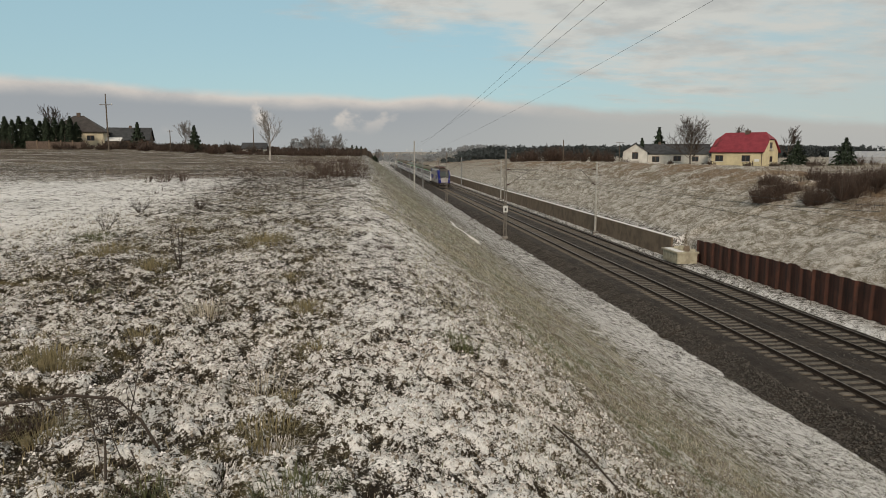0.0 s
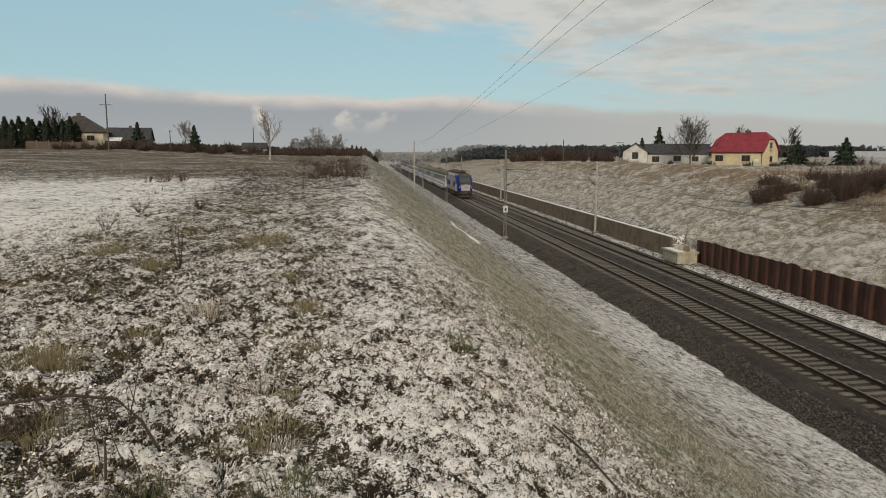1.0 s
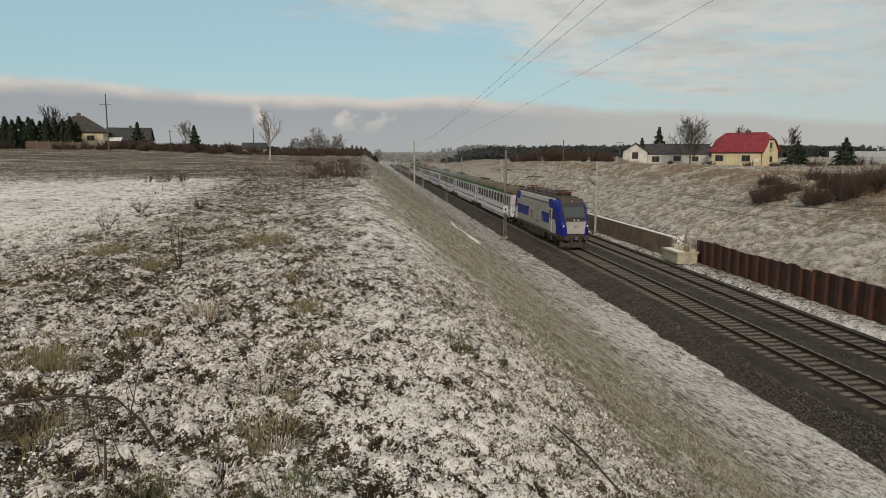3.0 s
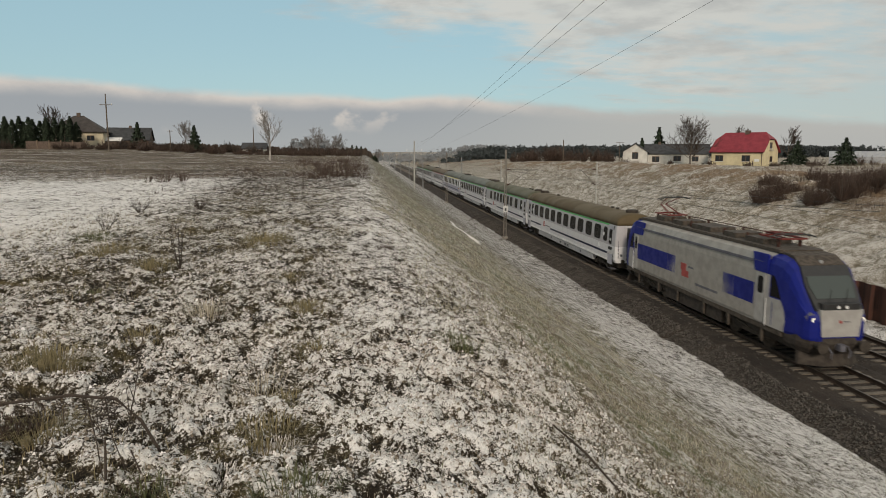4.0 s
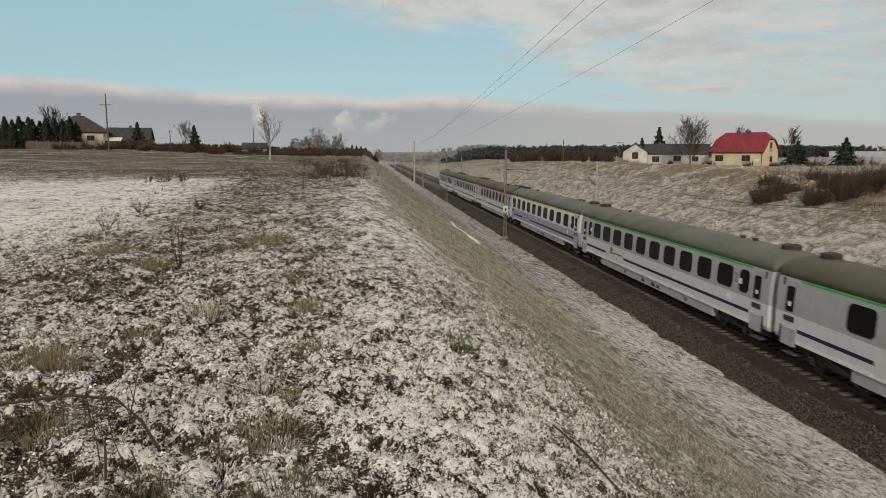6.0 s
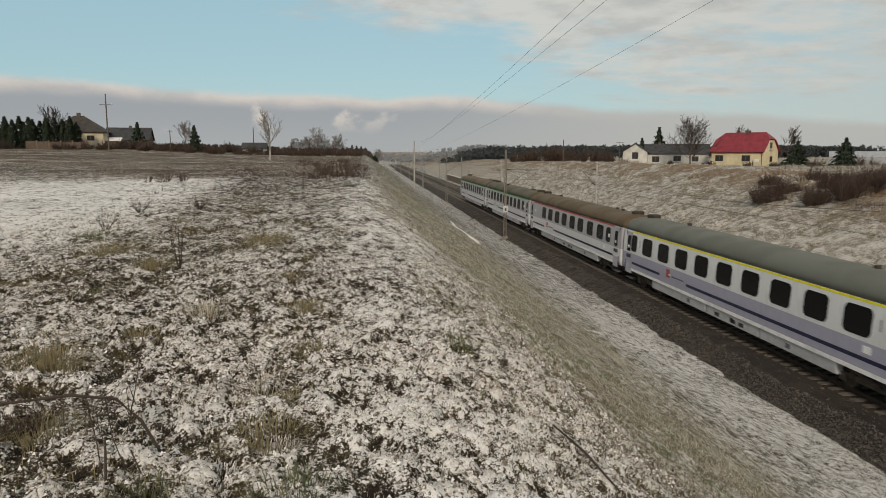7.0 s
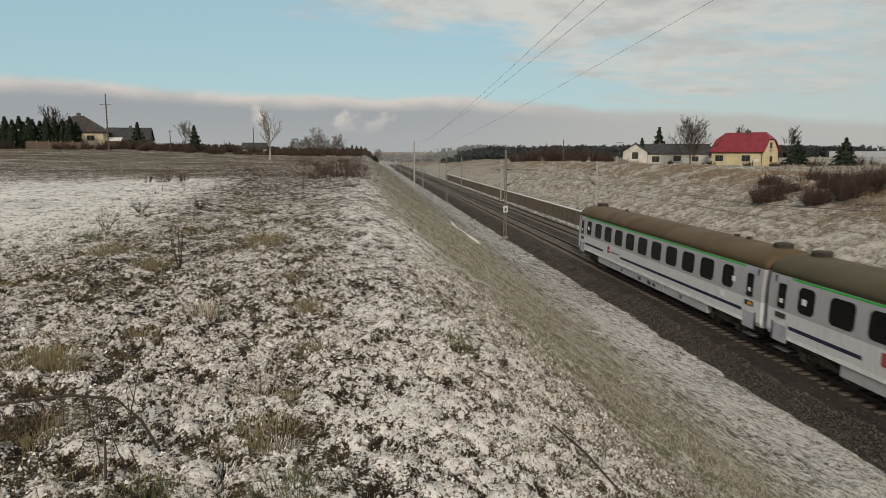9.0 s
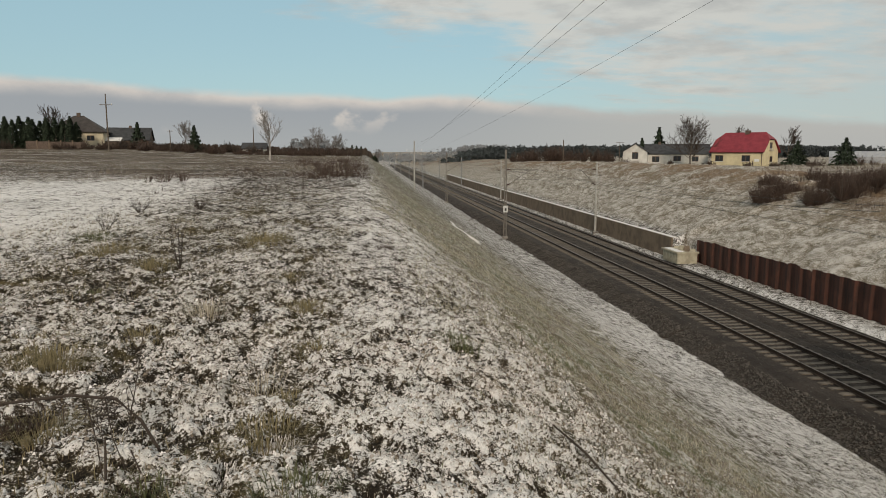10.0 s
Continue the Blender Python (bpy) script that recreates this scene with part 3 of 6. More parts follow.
def retaining_wall():
    w = thing("retaining_wall", "low grey concrete retaining wall with snow on top", "wall", kind="structure")
    y, k = 54.6, 0
    while y < WALL_END:
        n = min(6.0, WALL_END - y)
        h = 1.5
        panel = Shape().prism([(WALL_X, y + 0.015, -0.5), (WALL_X + 0.04, y + 0.015, h - 0.03), (WALL_X + 0.07, y + 0.015, h), (WALL_X + 0.33, y + 0.015, h), (WALL_X + 0.36, y + 0.015, -0.5)], (0, n - 0.03, 0))
        part("panel", panel, M["concrete"], w)
        y += n
        k += 1
    cap = Shape()
    rings = []
    for i in range(160):
        yy = 54.6 + (WALL_END - 54.6) * i / 159
        a = 0.02 + 0.04 * float(vnoise(yy, 0.0, 0.8, 17))
        rings.append([(WALL_X + 0.10, yy, 1.5), (WALL_X + 0.2, yy, 1.5 + a), (WALL_X + 0.45, yy, 1.5 + a), (WALL_X + 0.6, yy, 1.42)])
    cap.loft(rings)
    part("snow_cap", cap, M["snowcap"], w, "thin snow along the top edge")


def sheet_pile_wall():
    w = thing("sheet_pile_wall", "rusty brown corrugated steel sheet pile wall in a slope", "wall", kind="structure")
    pitch, depth, th = 1.2, 0.15, 0.02
    pts = [(0, 0), (0.36, 0), (0.5, depth), (1.06, depth), (1.2, 0)]
    back = [(y, x + th + 0.005) for y, x in reversed(pts)]
    ring = [(PILE_X - depth / 2 + x, y, -0.6) for y, x in pts + back]
    rng = random.Random(8)
    meshes = [Shape().prism(ring, (0, 0, 2.2 + d)).mesh("sheet_pile", M["rust"]) for d in (-0.06, 0.0, 0.03, 0.08)]
    for k in range(70):
        ob = new("sheet_pile", meshes[rng.randrange(4)])
        ob.parent = w
        ob.matrix_basis = pose(0, PILE_END - 1.2 * (k + 1), 0)
    return w


def relay_box():
    t = thing("relay_cabinet", "pale weathered concrete trackside chamber with a flat lid", "cabinet", at=pose(25.35, 52.7, -0.22))
    part("body", Shape().box(-0.85, -1.35, 0, 0.85, 1.35, 0.82, 0.05), M["pale"], t)
    part("lid", Shape().box(-0.95, -1.45, 0.824, 0.95, 1.45, 0.95, 0.05), M["pale"], t, "overhanging concrete slab")
    rng = random.Random(12)
    for k in range(13):
        bx, by = 0.15 + 0.7 * rng.random(), -1.15 + 2.4 * k / 12
        w, d, h = rng.uniform(0.18, 0.34), rng.uniform(0.14, 0.26), rng.uniform(0.08, 0.26) * (1.3 - abs(k - 6) / 8)
        ring = [(bx + w * math.cos(a) * rng.uniform(0.8, 1.1), by + d * math.sin(a) * rng.uniform(0.8, 1.1)) for a in (0.3, 1.3, 2.4, 3.4, 4.3, 5.4)]
        part("loose_stone", Shape().loft([[(x, y, 0.95) for x, y in ring], [(bx + (x - bx) * 0.75, by + (y - by) * 0.75, 0.95 + h) for x, y in ring]]), M["concrete"] if k % 3 else M["pale"], t, "rubble stone heaped on the slab")
    part("door_panel", Shape().box(-0.875, -1.0, 0.12, -0.854, -0.2, 0.7), M["pale"], t)
    part("door_panel", Shape().box(-0.875, 0.1, 0.12, -0.854, 0.9, 0.7), M["pale"], t)
    part("pipe", Shape().tube([(-0.6, 1.55, 0), (-0.6, 1.55, 0.75), (-0.5, 1.6, 0.9)], 0.06), M["wire"], t, "short black pipe")
    cap = Shape()
    cap.box(-0.8, -1.3, 0.952, -0.25, 1.2, 0.985, 0.1)
    part("snow_patch", cap, M["snowcap"], t)


def snow_drift():
    """A drift left in the hollow near the foot of the slope."""
    s = Shape()
    rings = []
    for i in range(91):
        f = i / 90
        y = 52 + 15 * f
        w = 0.34 * math.sin(math.pi * f) ** 0.6 * max(0.1, 2.4 * float(vnoise(y, 0.0, 0.9, 71)) - 0.6) + 0.02
        x = 8.45 - 0.25 * f + 0.9 * (float(vnoise(y, 0.0, 2.2, 72)) - 0.5)
        rings.append([(x + u * w, y, ground_at(x + u * w, y) + (0.05 if abs(u) < 0.5 else -0.02)) for u in (-1, -0.4, 0.4, 1)] + [(x + w, y, ground_at(x + w, y) - 0.15), (x - w, y, ground_at(x - w, y) - 0.15)])
    s.loft(rings)
    s.smooth = True
    tagged(part("snow_drift", s, M["snowcap"]), "narrow white snow drift near the foot of the slope", "snow drift")


snow_drift()
retaining_wall()
sheet_pile_wall()
relay_box()


def catenary_mast(x, y, height, arm_to, sign=False, lattice_=True):
    """Steel mast with a cantilever that carries the wires over its track."""
    # distant masts take the steel that has haze in its colour
    steel, tube = (M["mast"], M["galv"]) if y < 150 else (M["hazy"], M["hazy"])
    z0 = ground_at(x, y)
    t = thing("catenary_mast", "grey steel overhead-line mast with a cantilever arm", "mast", group="masts of the overhead line", at=pose(x, y, 0))
    foot = min(z0, -0.3)
    part("footing", Shape().box(-0.3, -0.3, foot - 0.3, 0.3, 0.3, foot + 0.25, 0.04), steel, t)
    if lattice_:
        for dx in (-0.13, 0.13):
            part("upright", Shape().tube([(dx, 0, foot + 0.2), (dx * 0.45, 0, height)], [0.06, 0.05], 4), steel, t)
        n = int((height - foot) / 0.6)
        for k in range(n):
            z = foot + 0.5 + 0.6 * k
            if z > height - 0.3:
                break
            f = 1 - 0.55 * (z - foot) / (height - foot)
            part("batten", Shape().box(-0.13 * f, -0.045, z - 0.03, 0.13 * f, 0.045, z + 0.03), steel, t)
    else:
        part("upright", Shape().tube([(0, 0, foot + 0.2), (0, 0, height)], [0.14, 0.09], 10), tube, t)
    d = arm_to - x
    sgn = 1 if d > 0 else -1
    part("cantilever", Shape().tube([(sgn * 0.1, 0, 5.0), (d * 0.75, 0, 6.65)], 0.035), steel, t)
    part("tie_bar", Shape().tube([(sgn * 0.1, 0, 6.7), (d, 0, 6.75)], 0.025), steel, t)
    part("registration_arm", Shape().tube([(d * 0.35, 0, 5.65), (d, 0, 5.6)], 0.02), steel, t)
    for k in range(2):
        part("insulator", Shape().tube([(sgn * 0.12, 0, (5.05, 6.7)[k]), (sgn * 0.5, 0, (5.22, 6.71)[k])], 0.06, 8), M["rust"], t)
    if sign:
        part("number_plate", Shape().box(-0.26, -0.17, 2.15, 0.26, -0.14, 2.85), M["sign"], t, "white number plate with a bar")
        part("plate_bar", Shape().box(-0.1, -0.18, 2.3, 0.1, -0.172, 2.6), M["wire"], t)
    return t


M["sign"] = plain("white_plate", (0.5, 0.5, 0.49), (0.42, 0.42, 0.41), 0.5, relief=0.0)
catenary_mast(14.95, 72.5, 8.8, TRACK_A, sign=True)
catenary_mast(14.75, 124.5, 8.4, TRACK_A)
for yy in (178, 232, 288, 345):
    catenary_mast(14.9, yy, 8.4, TRACK_A)
catenary_mast(25.0, 72.5, 7.4, TRACK_B, lattice_=False)
catenary_mast(25.0, 125.5, 7.0, TRACK_B, lattice_=False)
for yy in (178, 232, 288, 345):
    catenary_mast(25.0, yy, 7.2, TRACK_B, lattice_=False)


def overhead_line(x):
    t = thing("overhead_line", "thin dark contact and messenger wires over a track", "overhead line", group="overhead lines")
    ys = [-34, 18.5, 72.5, 125, 178, 232, 288, 345, 400]
    part("contact_wire", Shape().tube([(x + 0.12 * (-1) ** i, y, 5.6) for i, y in enumerate(ys)], 0.012, 4), M["wire"], t)
    pts = []
    for a, b in zip(ys, ys[1:]):
        for k in range(10):
            f = k / 10
            pts.append((x, a + (b - a) * f, 6.7 - 3.0 * f * (1 - f)))
    part("messenger_wire", Shape().tube(pts, 0.013, 4), M["wire"], t)
    for a, b in zip(ys[0:5], ys[1:6]):
        for k in range(1, 7):
            f = k / 7
            part("dropper", Shape().tube([(x, a + (b - a) * f, 5.6), (x, a + (b - a) * f, 6.7 - 3.0 * f * (1 - f))], 0.004, 3), M["wire"], t)


overhead_line(TRACK_A)
overhead_line(TRACK_B)


def portal(y, x0, x1, h):
    t = thing("gantry", "grey steel lattice portal gantry across the tracks far off", "gantry", group="far gantries", at=pose(0, y, 0))
    for x in (x0, x1):
        part("leg", Shape().box(x - 0.22, -0.2, ground_at(x, y) - 0.3, x + 0.22, 0.2, h), M["hazy"], t)
    part("beam", Shape().box(x0 + 0.24, -0.2, h - 1.1, x1 - 0.24, 0.2, h - 0.8), M["hazy"], t)
    part("beam", Shape().box(x0 + 0.24, -0.2, h - 0.2, x1 - 0.24, 0.2, h), M["hazy"], t)
    n = int((x1 - x0) / 1.2)
    for k in range(n):
        a = x0 + 0.3 + (x1 - x0 - 0.6) * k / n
        b = x0 + 0.3 + (x1 - x0 - 0.6) * (k + 1) / n
        part("lattice_bar", Shape().tube([(a, 0, h - 0.8 if k % 2 else h - 0.2), (b, 0, h - 0.2 if k % 2 else h - 0.8)], 0.06, 4), M["hazy"], t)


for yy, a, b, h in ((338, 14.6, 27.5, 6.3), (395, 14.0, 31, 6.6), (470, 13, 37, 7.0)):
    portal(yy, a, b, h)


# ---- train ----
def paint(name, c, rough=0.5):
    mat = plain(name, c, tuple(v * 0.82 for v in c), rough, scale=2.5, relief=0.05)
    mat.node_tree.nodes["Principled BSDF"].inputs["Specular IOR Level"].default_value = 0.22
    return mat


M.update(
    coach2=coach_paint("coach_paint_standard", (0.38, 0.37, 0.395), (0.63, 0.63, 0.645)),
    coach1=coach_paint("coach_paint_first", (0.66, 0.66, 0.67), (0.33, 0.33, 0.42)),
    coach0=coach_paint("coach_paint_pale", (0.42, 0.41, 0.43), (0.63, 0.63, 0.645)),
    door=paint("door_grey", (0.40, 0.40, 0.45)),
    roof_olive=plain("roof_olive", (0.072, 0.056, 0.025), (0.064, 0.051, 0.024), 0.7, scale=0.5, relief=0.0),
    roof_brown=plain("roof_brown", (0.092, 0.057, 0.022), (0.081, 0.050, 0.020), 0.7, scale=0.5, relief=0.0),
    roof_grey=plain("roof_greygreen", (0.112, 0.116, 0.094), (0.100, 0.103, 0.084), 0.7, scale=0.5, relief=0.0),
    roof_tan=plain("roof_tan", (0.086, 0.059, 0.023), (0.076, 0.052, 0.021), 0.7, scale=0.5, relief=0.0),
    roof_moss=plain("roof_moss", (0.086, 0.080, 0.044), (0.076, 0.071, 0.040), 0.7, scale=0.5, relief=0.0),
    g_green=paint("stripe_green", (0.045, 0.40, 0.075)),
    g_yellow=paint("stripe_yellow", (0.72, 0.66, 0.02)),
    g_red=paint("stripe_red", (0.40, 0.05, 0.04)),
    navy=paint("stripe_navy", (0.018, 0.02, 0.055)),
    blue=paint("loco_blue", (0.006, 0.013, 0.17)),
    silver=paint("loco_silver", (0.30, 0.285, 0.262), 0.45),
    lsilver=paint("loco_light_silver", (0.36, 0.35, 0.335), 0.45),
    under=plain("underframe_dirt", (0.045, 0.036, 0.028), (0.025, 0.02, 0.017), 0.9, scale=4.0),
    bogie=plain("bogie_dirt", (0.07, 0.055, 0.042), (0.035, 0.028, 0.022), 0.85, scale=5.0),
    skirt=paint("skirt_grey", (0.42, 0.425, 0.44)),
    red=paint("logo_red", (0.36, 0.07, 0.065)),
    mark=paint("lettering_grey", (0.12, 0.12, 0.14)),
    panto=paint("pantograph_red", (0.15, 0.03, 0.024)),
    amber=paint("amber_display", (0.8, 0.38, 0.02)),
    note=paint("white_notice", (0.78, 0.78, 0.78)),
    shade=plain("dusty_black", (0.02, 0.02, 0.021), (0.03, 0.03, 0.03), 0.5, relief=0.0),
)


def glass(name, c, rough=0.08):
    mat, nt, s = nodes_of(name)
    s.inputs["Base Color"].default_value = (*c, 1)
    s.inputs["Roughness"].default_value = rough
    s.inputs["Specular IOR Level"].default_value = 0.5
    return mat


def lamp_mat(name, c, power):
    mat, nt, s = nodes_of(name)
    s.inputs["Base Color"].default_value = (*c, 1)
    s.inputs["Emission Color"].default_value = (*c, 1)
    s.inputs["Emission Strength"].default_value = power
    return mat


M["tint"] = glass("tinted_window", (0.008, 0.008, 0.009), 0.22)
M["tint"].node_tree.nodes["Principled BSDF"].inputs["Specular IOR Level"].default_value = 0.1
M["screen"] = glass("windscreen", (0.05, 0.062, 0.058), 0.1)
M["headlight"] = lamp_mat("headlight_glow", (1.0, 0.97, 0.85), 0.35)
M["lens"] = glass("lamp_lens", (0.3, 0.3, 0.3))
COACH_HALF = 1.41
SHOULDER = 3.56
ROOF_TOP = 4.38


def side_x(z):
    return COACH_HALF if z < 2.2 else COACH_HALF - 0.05 * (z - 2.2) ** 2


def rounded(y0, y1, z0, z1, r, n=4):
    out = []
    for cy, cz, a0 in ((y1 - r, z1 - r, 0), (y0 + r, z1 - r, 90), (y0 + r, z0 + r, 180), (y1 - r, z0 + r, 270)):
        for k in range(n + 1):
            a = radians(a0 + 90 * k / n)
            out.append((cy + r * math.cos(a), cz + r * math.sin(a)))
    return out


def side_plate(side, y0, y1, z0, z1, r, proud, thick=0.03):
    """A plate lying on the coach side, following its lean."""
    ring = rounded(y0, y1, z0, z1, r) if r else [(y1, z1), (y0, z1), (y0, z0), (y1, z0)]
    s = Shape()
    s.loft([[(side * (side_x(z) + proud - thick), y, z) for y, z in ring], [(side * (side_x(z) + proud), y, z) for y, z in ring]])
    return s


def roof_ring(y, k=1.0):
    pts = []
    for i in range(13):
        a = math.pi * i / 12
        x = math.cos(a)
        pts.append((math.copysign(abs(x) ** 0.8, x) * (side_x(SHOULDER) - 0.004) * k, y, SHOULDER + math.sin(a) ** 0.85 * (ROOF_TOP - SHOULDER) * k))
    return pts


def bogie(parent, y, wb=2.5, r=0.46):
    b = part("bogie", Shape().box(-1.05, y - 1.75, 0.42, -0.95, y + 1.75, 0.62, 0.03).box(0.95, y - 1.75, 0.42, 1.05, y + 1.75, 0.62, 0.03).box(-0.95, y - 0.25, 0.4, 0.95, y + 0.25, 0.75), M["bogie"], parent)
    for dy in (-wb / 2, wb / 2):
        for sx in (-1, 1):
            part("wheel", Shape().cyl((sx * 0.69, y + dy, r), (sx, 0, 0), r, 0.13, 20), M["bogie"], b)
            part("axle_box", Shape().box(sx * 1.06 - 0.09, y + dy - 0.18, r - 0.16, sx * 1.06 + 0.09, y + dy + 0.18, r + 0.16, 0.03), M["bogie"], b)
            part("spring", Shape().cyl((sx * 1.0, y + dy + (0.42 if dy < 0 else -0.42), 0.5), (0, 0, 1), 0.11, 0.38, 8), M["under"], b)
    for sx in (-1, 1):
        part("damper", Shape().tube([(sx * 1.12, y - 0.7, 0.62), (sx * 1.12, y + 0.7, 0.8)], 0.05), M["bogie"], b)
    return b


def text_part(name, body, size, side, y, z, mat, parent, proud=0.008):
    cu = bpy.data.curves.new(name, "FONT")
    cu.body, cu.size, cu.align_x, cu.extrude = body, size, "CENTER", 0.002
    tmp = bpy.data.objects.new(name, cu)
    scene.collection.objects.link(tmp)
    me = bpy.data.meshes.new_from_object(tmp.evaluated_get(bpy.context.evaluated_depsgraph_get()))
    bpy.data.objects.remove(tmp)
    me.materials.clear()
    me.materials.append(mat)
    ob = new(name, me)
    ob.parent = parent
    turn = Matrix(((0, 0, side, 0), (side, 0, 0, 0), (0, 1, 0, 0), (0, 0, 0, 1)))
    ob.matrix_basis = Matrix.Translation((side * (side_x(z + size / 3) + proud), y, z)) @ turn
    return ob


HALF = 12.98     # half of the body's length; 26.4 m from coupling to coupling
STD = [(3.98 - 13.2 + 2.049 * k, 1.42) for k in range(10)] + [(2.28 - 13.2, 0.8), (10.8, 0.62)]
ALT = [(13.2 - c, 1.42) for c in (5.23, 7.86, 9.92, 12.03, 14.07, 16.11, 18.2, 20.93)] + [(13.2 - 23.47, 0.95)]
DINE = [(13.2 - c, 1.4) for c in (5.9, 8.14, 10.4, 12.63, 14.97, 17.19, 19.55, 21.86)] + [(13.2 - 23.6, 0.9)]
WIDE = [(3.13 - 13.2 + 2.05 * k, 1.0 if k in (0, 10) else 1.36) for k in range(11)]
FIRST = [(-13.2 + 4.1 + 2.28 * k, 1.42) for k in range(9)] + [(2.2 - 13.2, 0.85), (24.4 - 13.2, 0.9)]


def coach(kind, label, stripe, body, roof, windows, number, logo_y=None):
    """A passenger coach; its front looks along -y, rail tops at z = 0."""
    t = thing("passenger_coach", label, "train coach", group="coaches of the train")
    prof = [(-1.33, 0.96), (1.33, 0.96), (1.41, 1.15)] + [(side_x(z), z) for z in (1.6, 2.2, 2.6, 3.0, 3.3, SHOULDER)]
    prof += [(-x, z) for x, z in reversed(prof[2:])]
    s = Shape()
    s.loft([[(x * 0.93, -HALF - 0.06, z) for x, z in prof], [(x, -HALF + 0.04, z) for x, z in prof], [(x, HALF - 0.04, z) for x, z in prof], [(x * 0.93, HALF + 0.06, z) for x, z in prof]])
    part("body", s, body, t, "grey and white painted steel body")
    rs = Shape()
    rs.smooth = False
    ks = [(-HALF - 0.02, 0.80), (-HALF + 0.1, 0.92), (-HALF + 0.4, 0.985), (-HALF + 0.9, 1.0), (HALF - 0.9, 1.0), (HALF - 0.4, 0.985), (HALF - 0.1, 0.92), (HALF + 0.02, 0.80)]
    rings = []
    for y, k in ks:
        rings.append([(x if k > 0.9 else x * 0.97, yy, SHOULDER + (z - SHOULDER) * k) for x, yy, z in roof_ring(y)])
    rs.loft(rings)
    rs.smooth = True
    r = part("roof", rs, roof, t, "rounded dull roof")
    for y in (-HALF + 1.1, HALF - 1.1):
        part("roof_vent", Shape().tube([(0.15, y, ROOF_TOP - 0.03), (0.15, y, ROOF_TOP + 0.16), (0.15, y, ROOF_TOP + 0.2)], [0.42, 0.42, 0.3], 14), M["under"], r)
    for y in (-HALF + 4.0, -HALF + 5.1, HALF - 6.0):
        part("roof_pipe", Shape().box(0.1, y - 0.1, ROOF_TOP - 0.05, 0.3, y + 0.1, ROOF_TOP + 0.12), M["under"], r)
    for side in (-1, 1):
        part("class_stripe", side_plate(side, -HALF + 1.5, HALF - 1.5, 3.46, 3.55, 0, 0.006), stripe, t)
        for c, w in windows:
            p = part("window", side_plate(side, c - w / 2, c + w / 2, 2.26, 3.30, 0.24, 0.012), M["tint"], t)
        for e in (-1, 1):
            y0, y1 = sorted((e * (HALF - 0.52), e * (HALF - 1.42)))
            d = part("door", side_plate(side, y0, y1, 0.78, 3.45, 0.05, 0.02, 0.06), M["door"], t, "grey folding end door")
            part("door_window", side_plate(side, y0 + 0.2, y1 - 0.2, 2.2, 3.22, 0.08, 0.028), M["tint"], d)
            plate = part("destination_display", side_plate(side, y0 + 0.12, y1 - 0.12, 1.78, 2.0, 0, 0.03), M["shade"], d)
            if e < 0 and kind in ("first", "std_amber"):
                part("display_text_bar", side_plate(side, y0 + 0.2, y0 + 0.5, 1.83, 1.95, 0, 0.036), M["amber"], plate)
            part("door_notice", side_plate(side, y0 + 0.36, y0 + 0.54, 2.42, 2.6, 0.02, 0.034), M["note"], d)
            part("door_edge", side_plate(side, e * (HALF - 0.44) - 0.06, e * (HALF - 0.44) + 0.06, 0.78, 3.5, 0, 0.024), M["shade"], t)
        # waist stripe with a break beside the emblem
        cuts = [(-HALF + 1.55, 3.8), (7.2, HALF - 1.55)] if kind != "plain" else [(-HALF + 1.55, HALF - 1.55)]
        for a, b in cuts:
            part("waist_stripe", side_plate(side, a, b, 1.42, 1.57, 0, 0.006), M["navy"], t)
        part("solebar", Shape().box(*sorted((side * 1.30, side * 1.425))[:1], -HALF + 1.5, 0.97, sorted((side * 1.30, side * 1.425))[1], HALF - 1.5, 1.12), M["note"], t)
        lo, hi = sorted((side * 1.36, side * 1.05))
        for a, b in ((-8.2, -3.2), (-3.1, 1.6), (1.7, 8.3)):
            part("equipment_box", Shape().box(lo, a, 0.5, hi, b, 0.955, 0.04), M["skirt"], t, "pale grey underfloor box")
        lo, hi = sorted((side * 1.372, side * 1.355))
        for a in (-5.4, -1.0, 3.4):
            part("box_latch", Shape().box(lo, a, 0.62, hi, a + 0.3, 0.82), M["mark"], t)
        for wy in (-HALF + 2.4,) if windows is ALT else (-HALF + 2.4, HALF - 2.4):
            part("window_notice", side_plate(side, wy - 0.16, wy + 0.1, 2.62, 2.86, 0, 0.02), M["note"], t)
        if number:
            text_part("class_number", number, 0.62, side, -10.23 if windows is not ALT else -9.1, 2.62, M["mark"], t)
            if windows is STD or windows is FIRST:
                text_part("class_number", number, 0.62, side, 10.28, 2.62, M["mark"], t)
        part("emblem", side_plate(side, 5.85, 6.3, 1.5, 1.98, 0.06, 0.008), M["red"], t, "small red emblem")
        part("emblem_slot", side_plate(side, 5.75, 6.0, 1.66, 1.72, 0, 0.012), M["note"], t)
        part("lettering_bar", side_plate(side, 4.1, 5.6, 1.60, 1.68, 0, 0.008), M["mark"], t)
        part("data_plate", side_plate(side, -9.9, -9.5, 1.72, 1.98, 0.01, 0.008), M["note"], t)
        for a in (-1.9, -1.2, 0.3):
            part("vent_grille", Shape().box(lo, a, 0.6, hi, a + 0.42, 0.78), M["shade"], t)
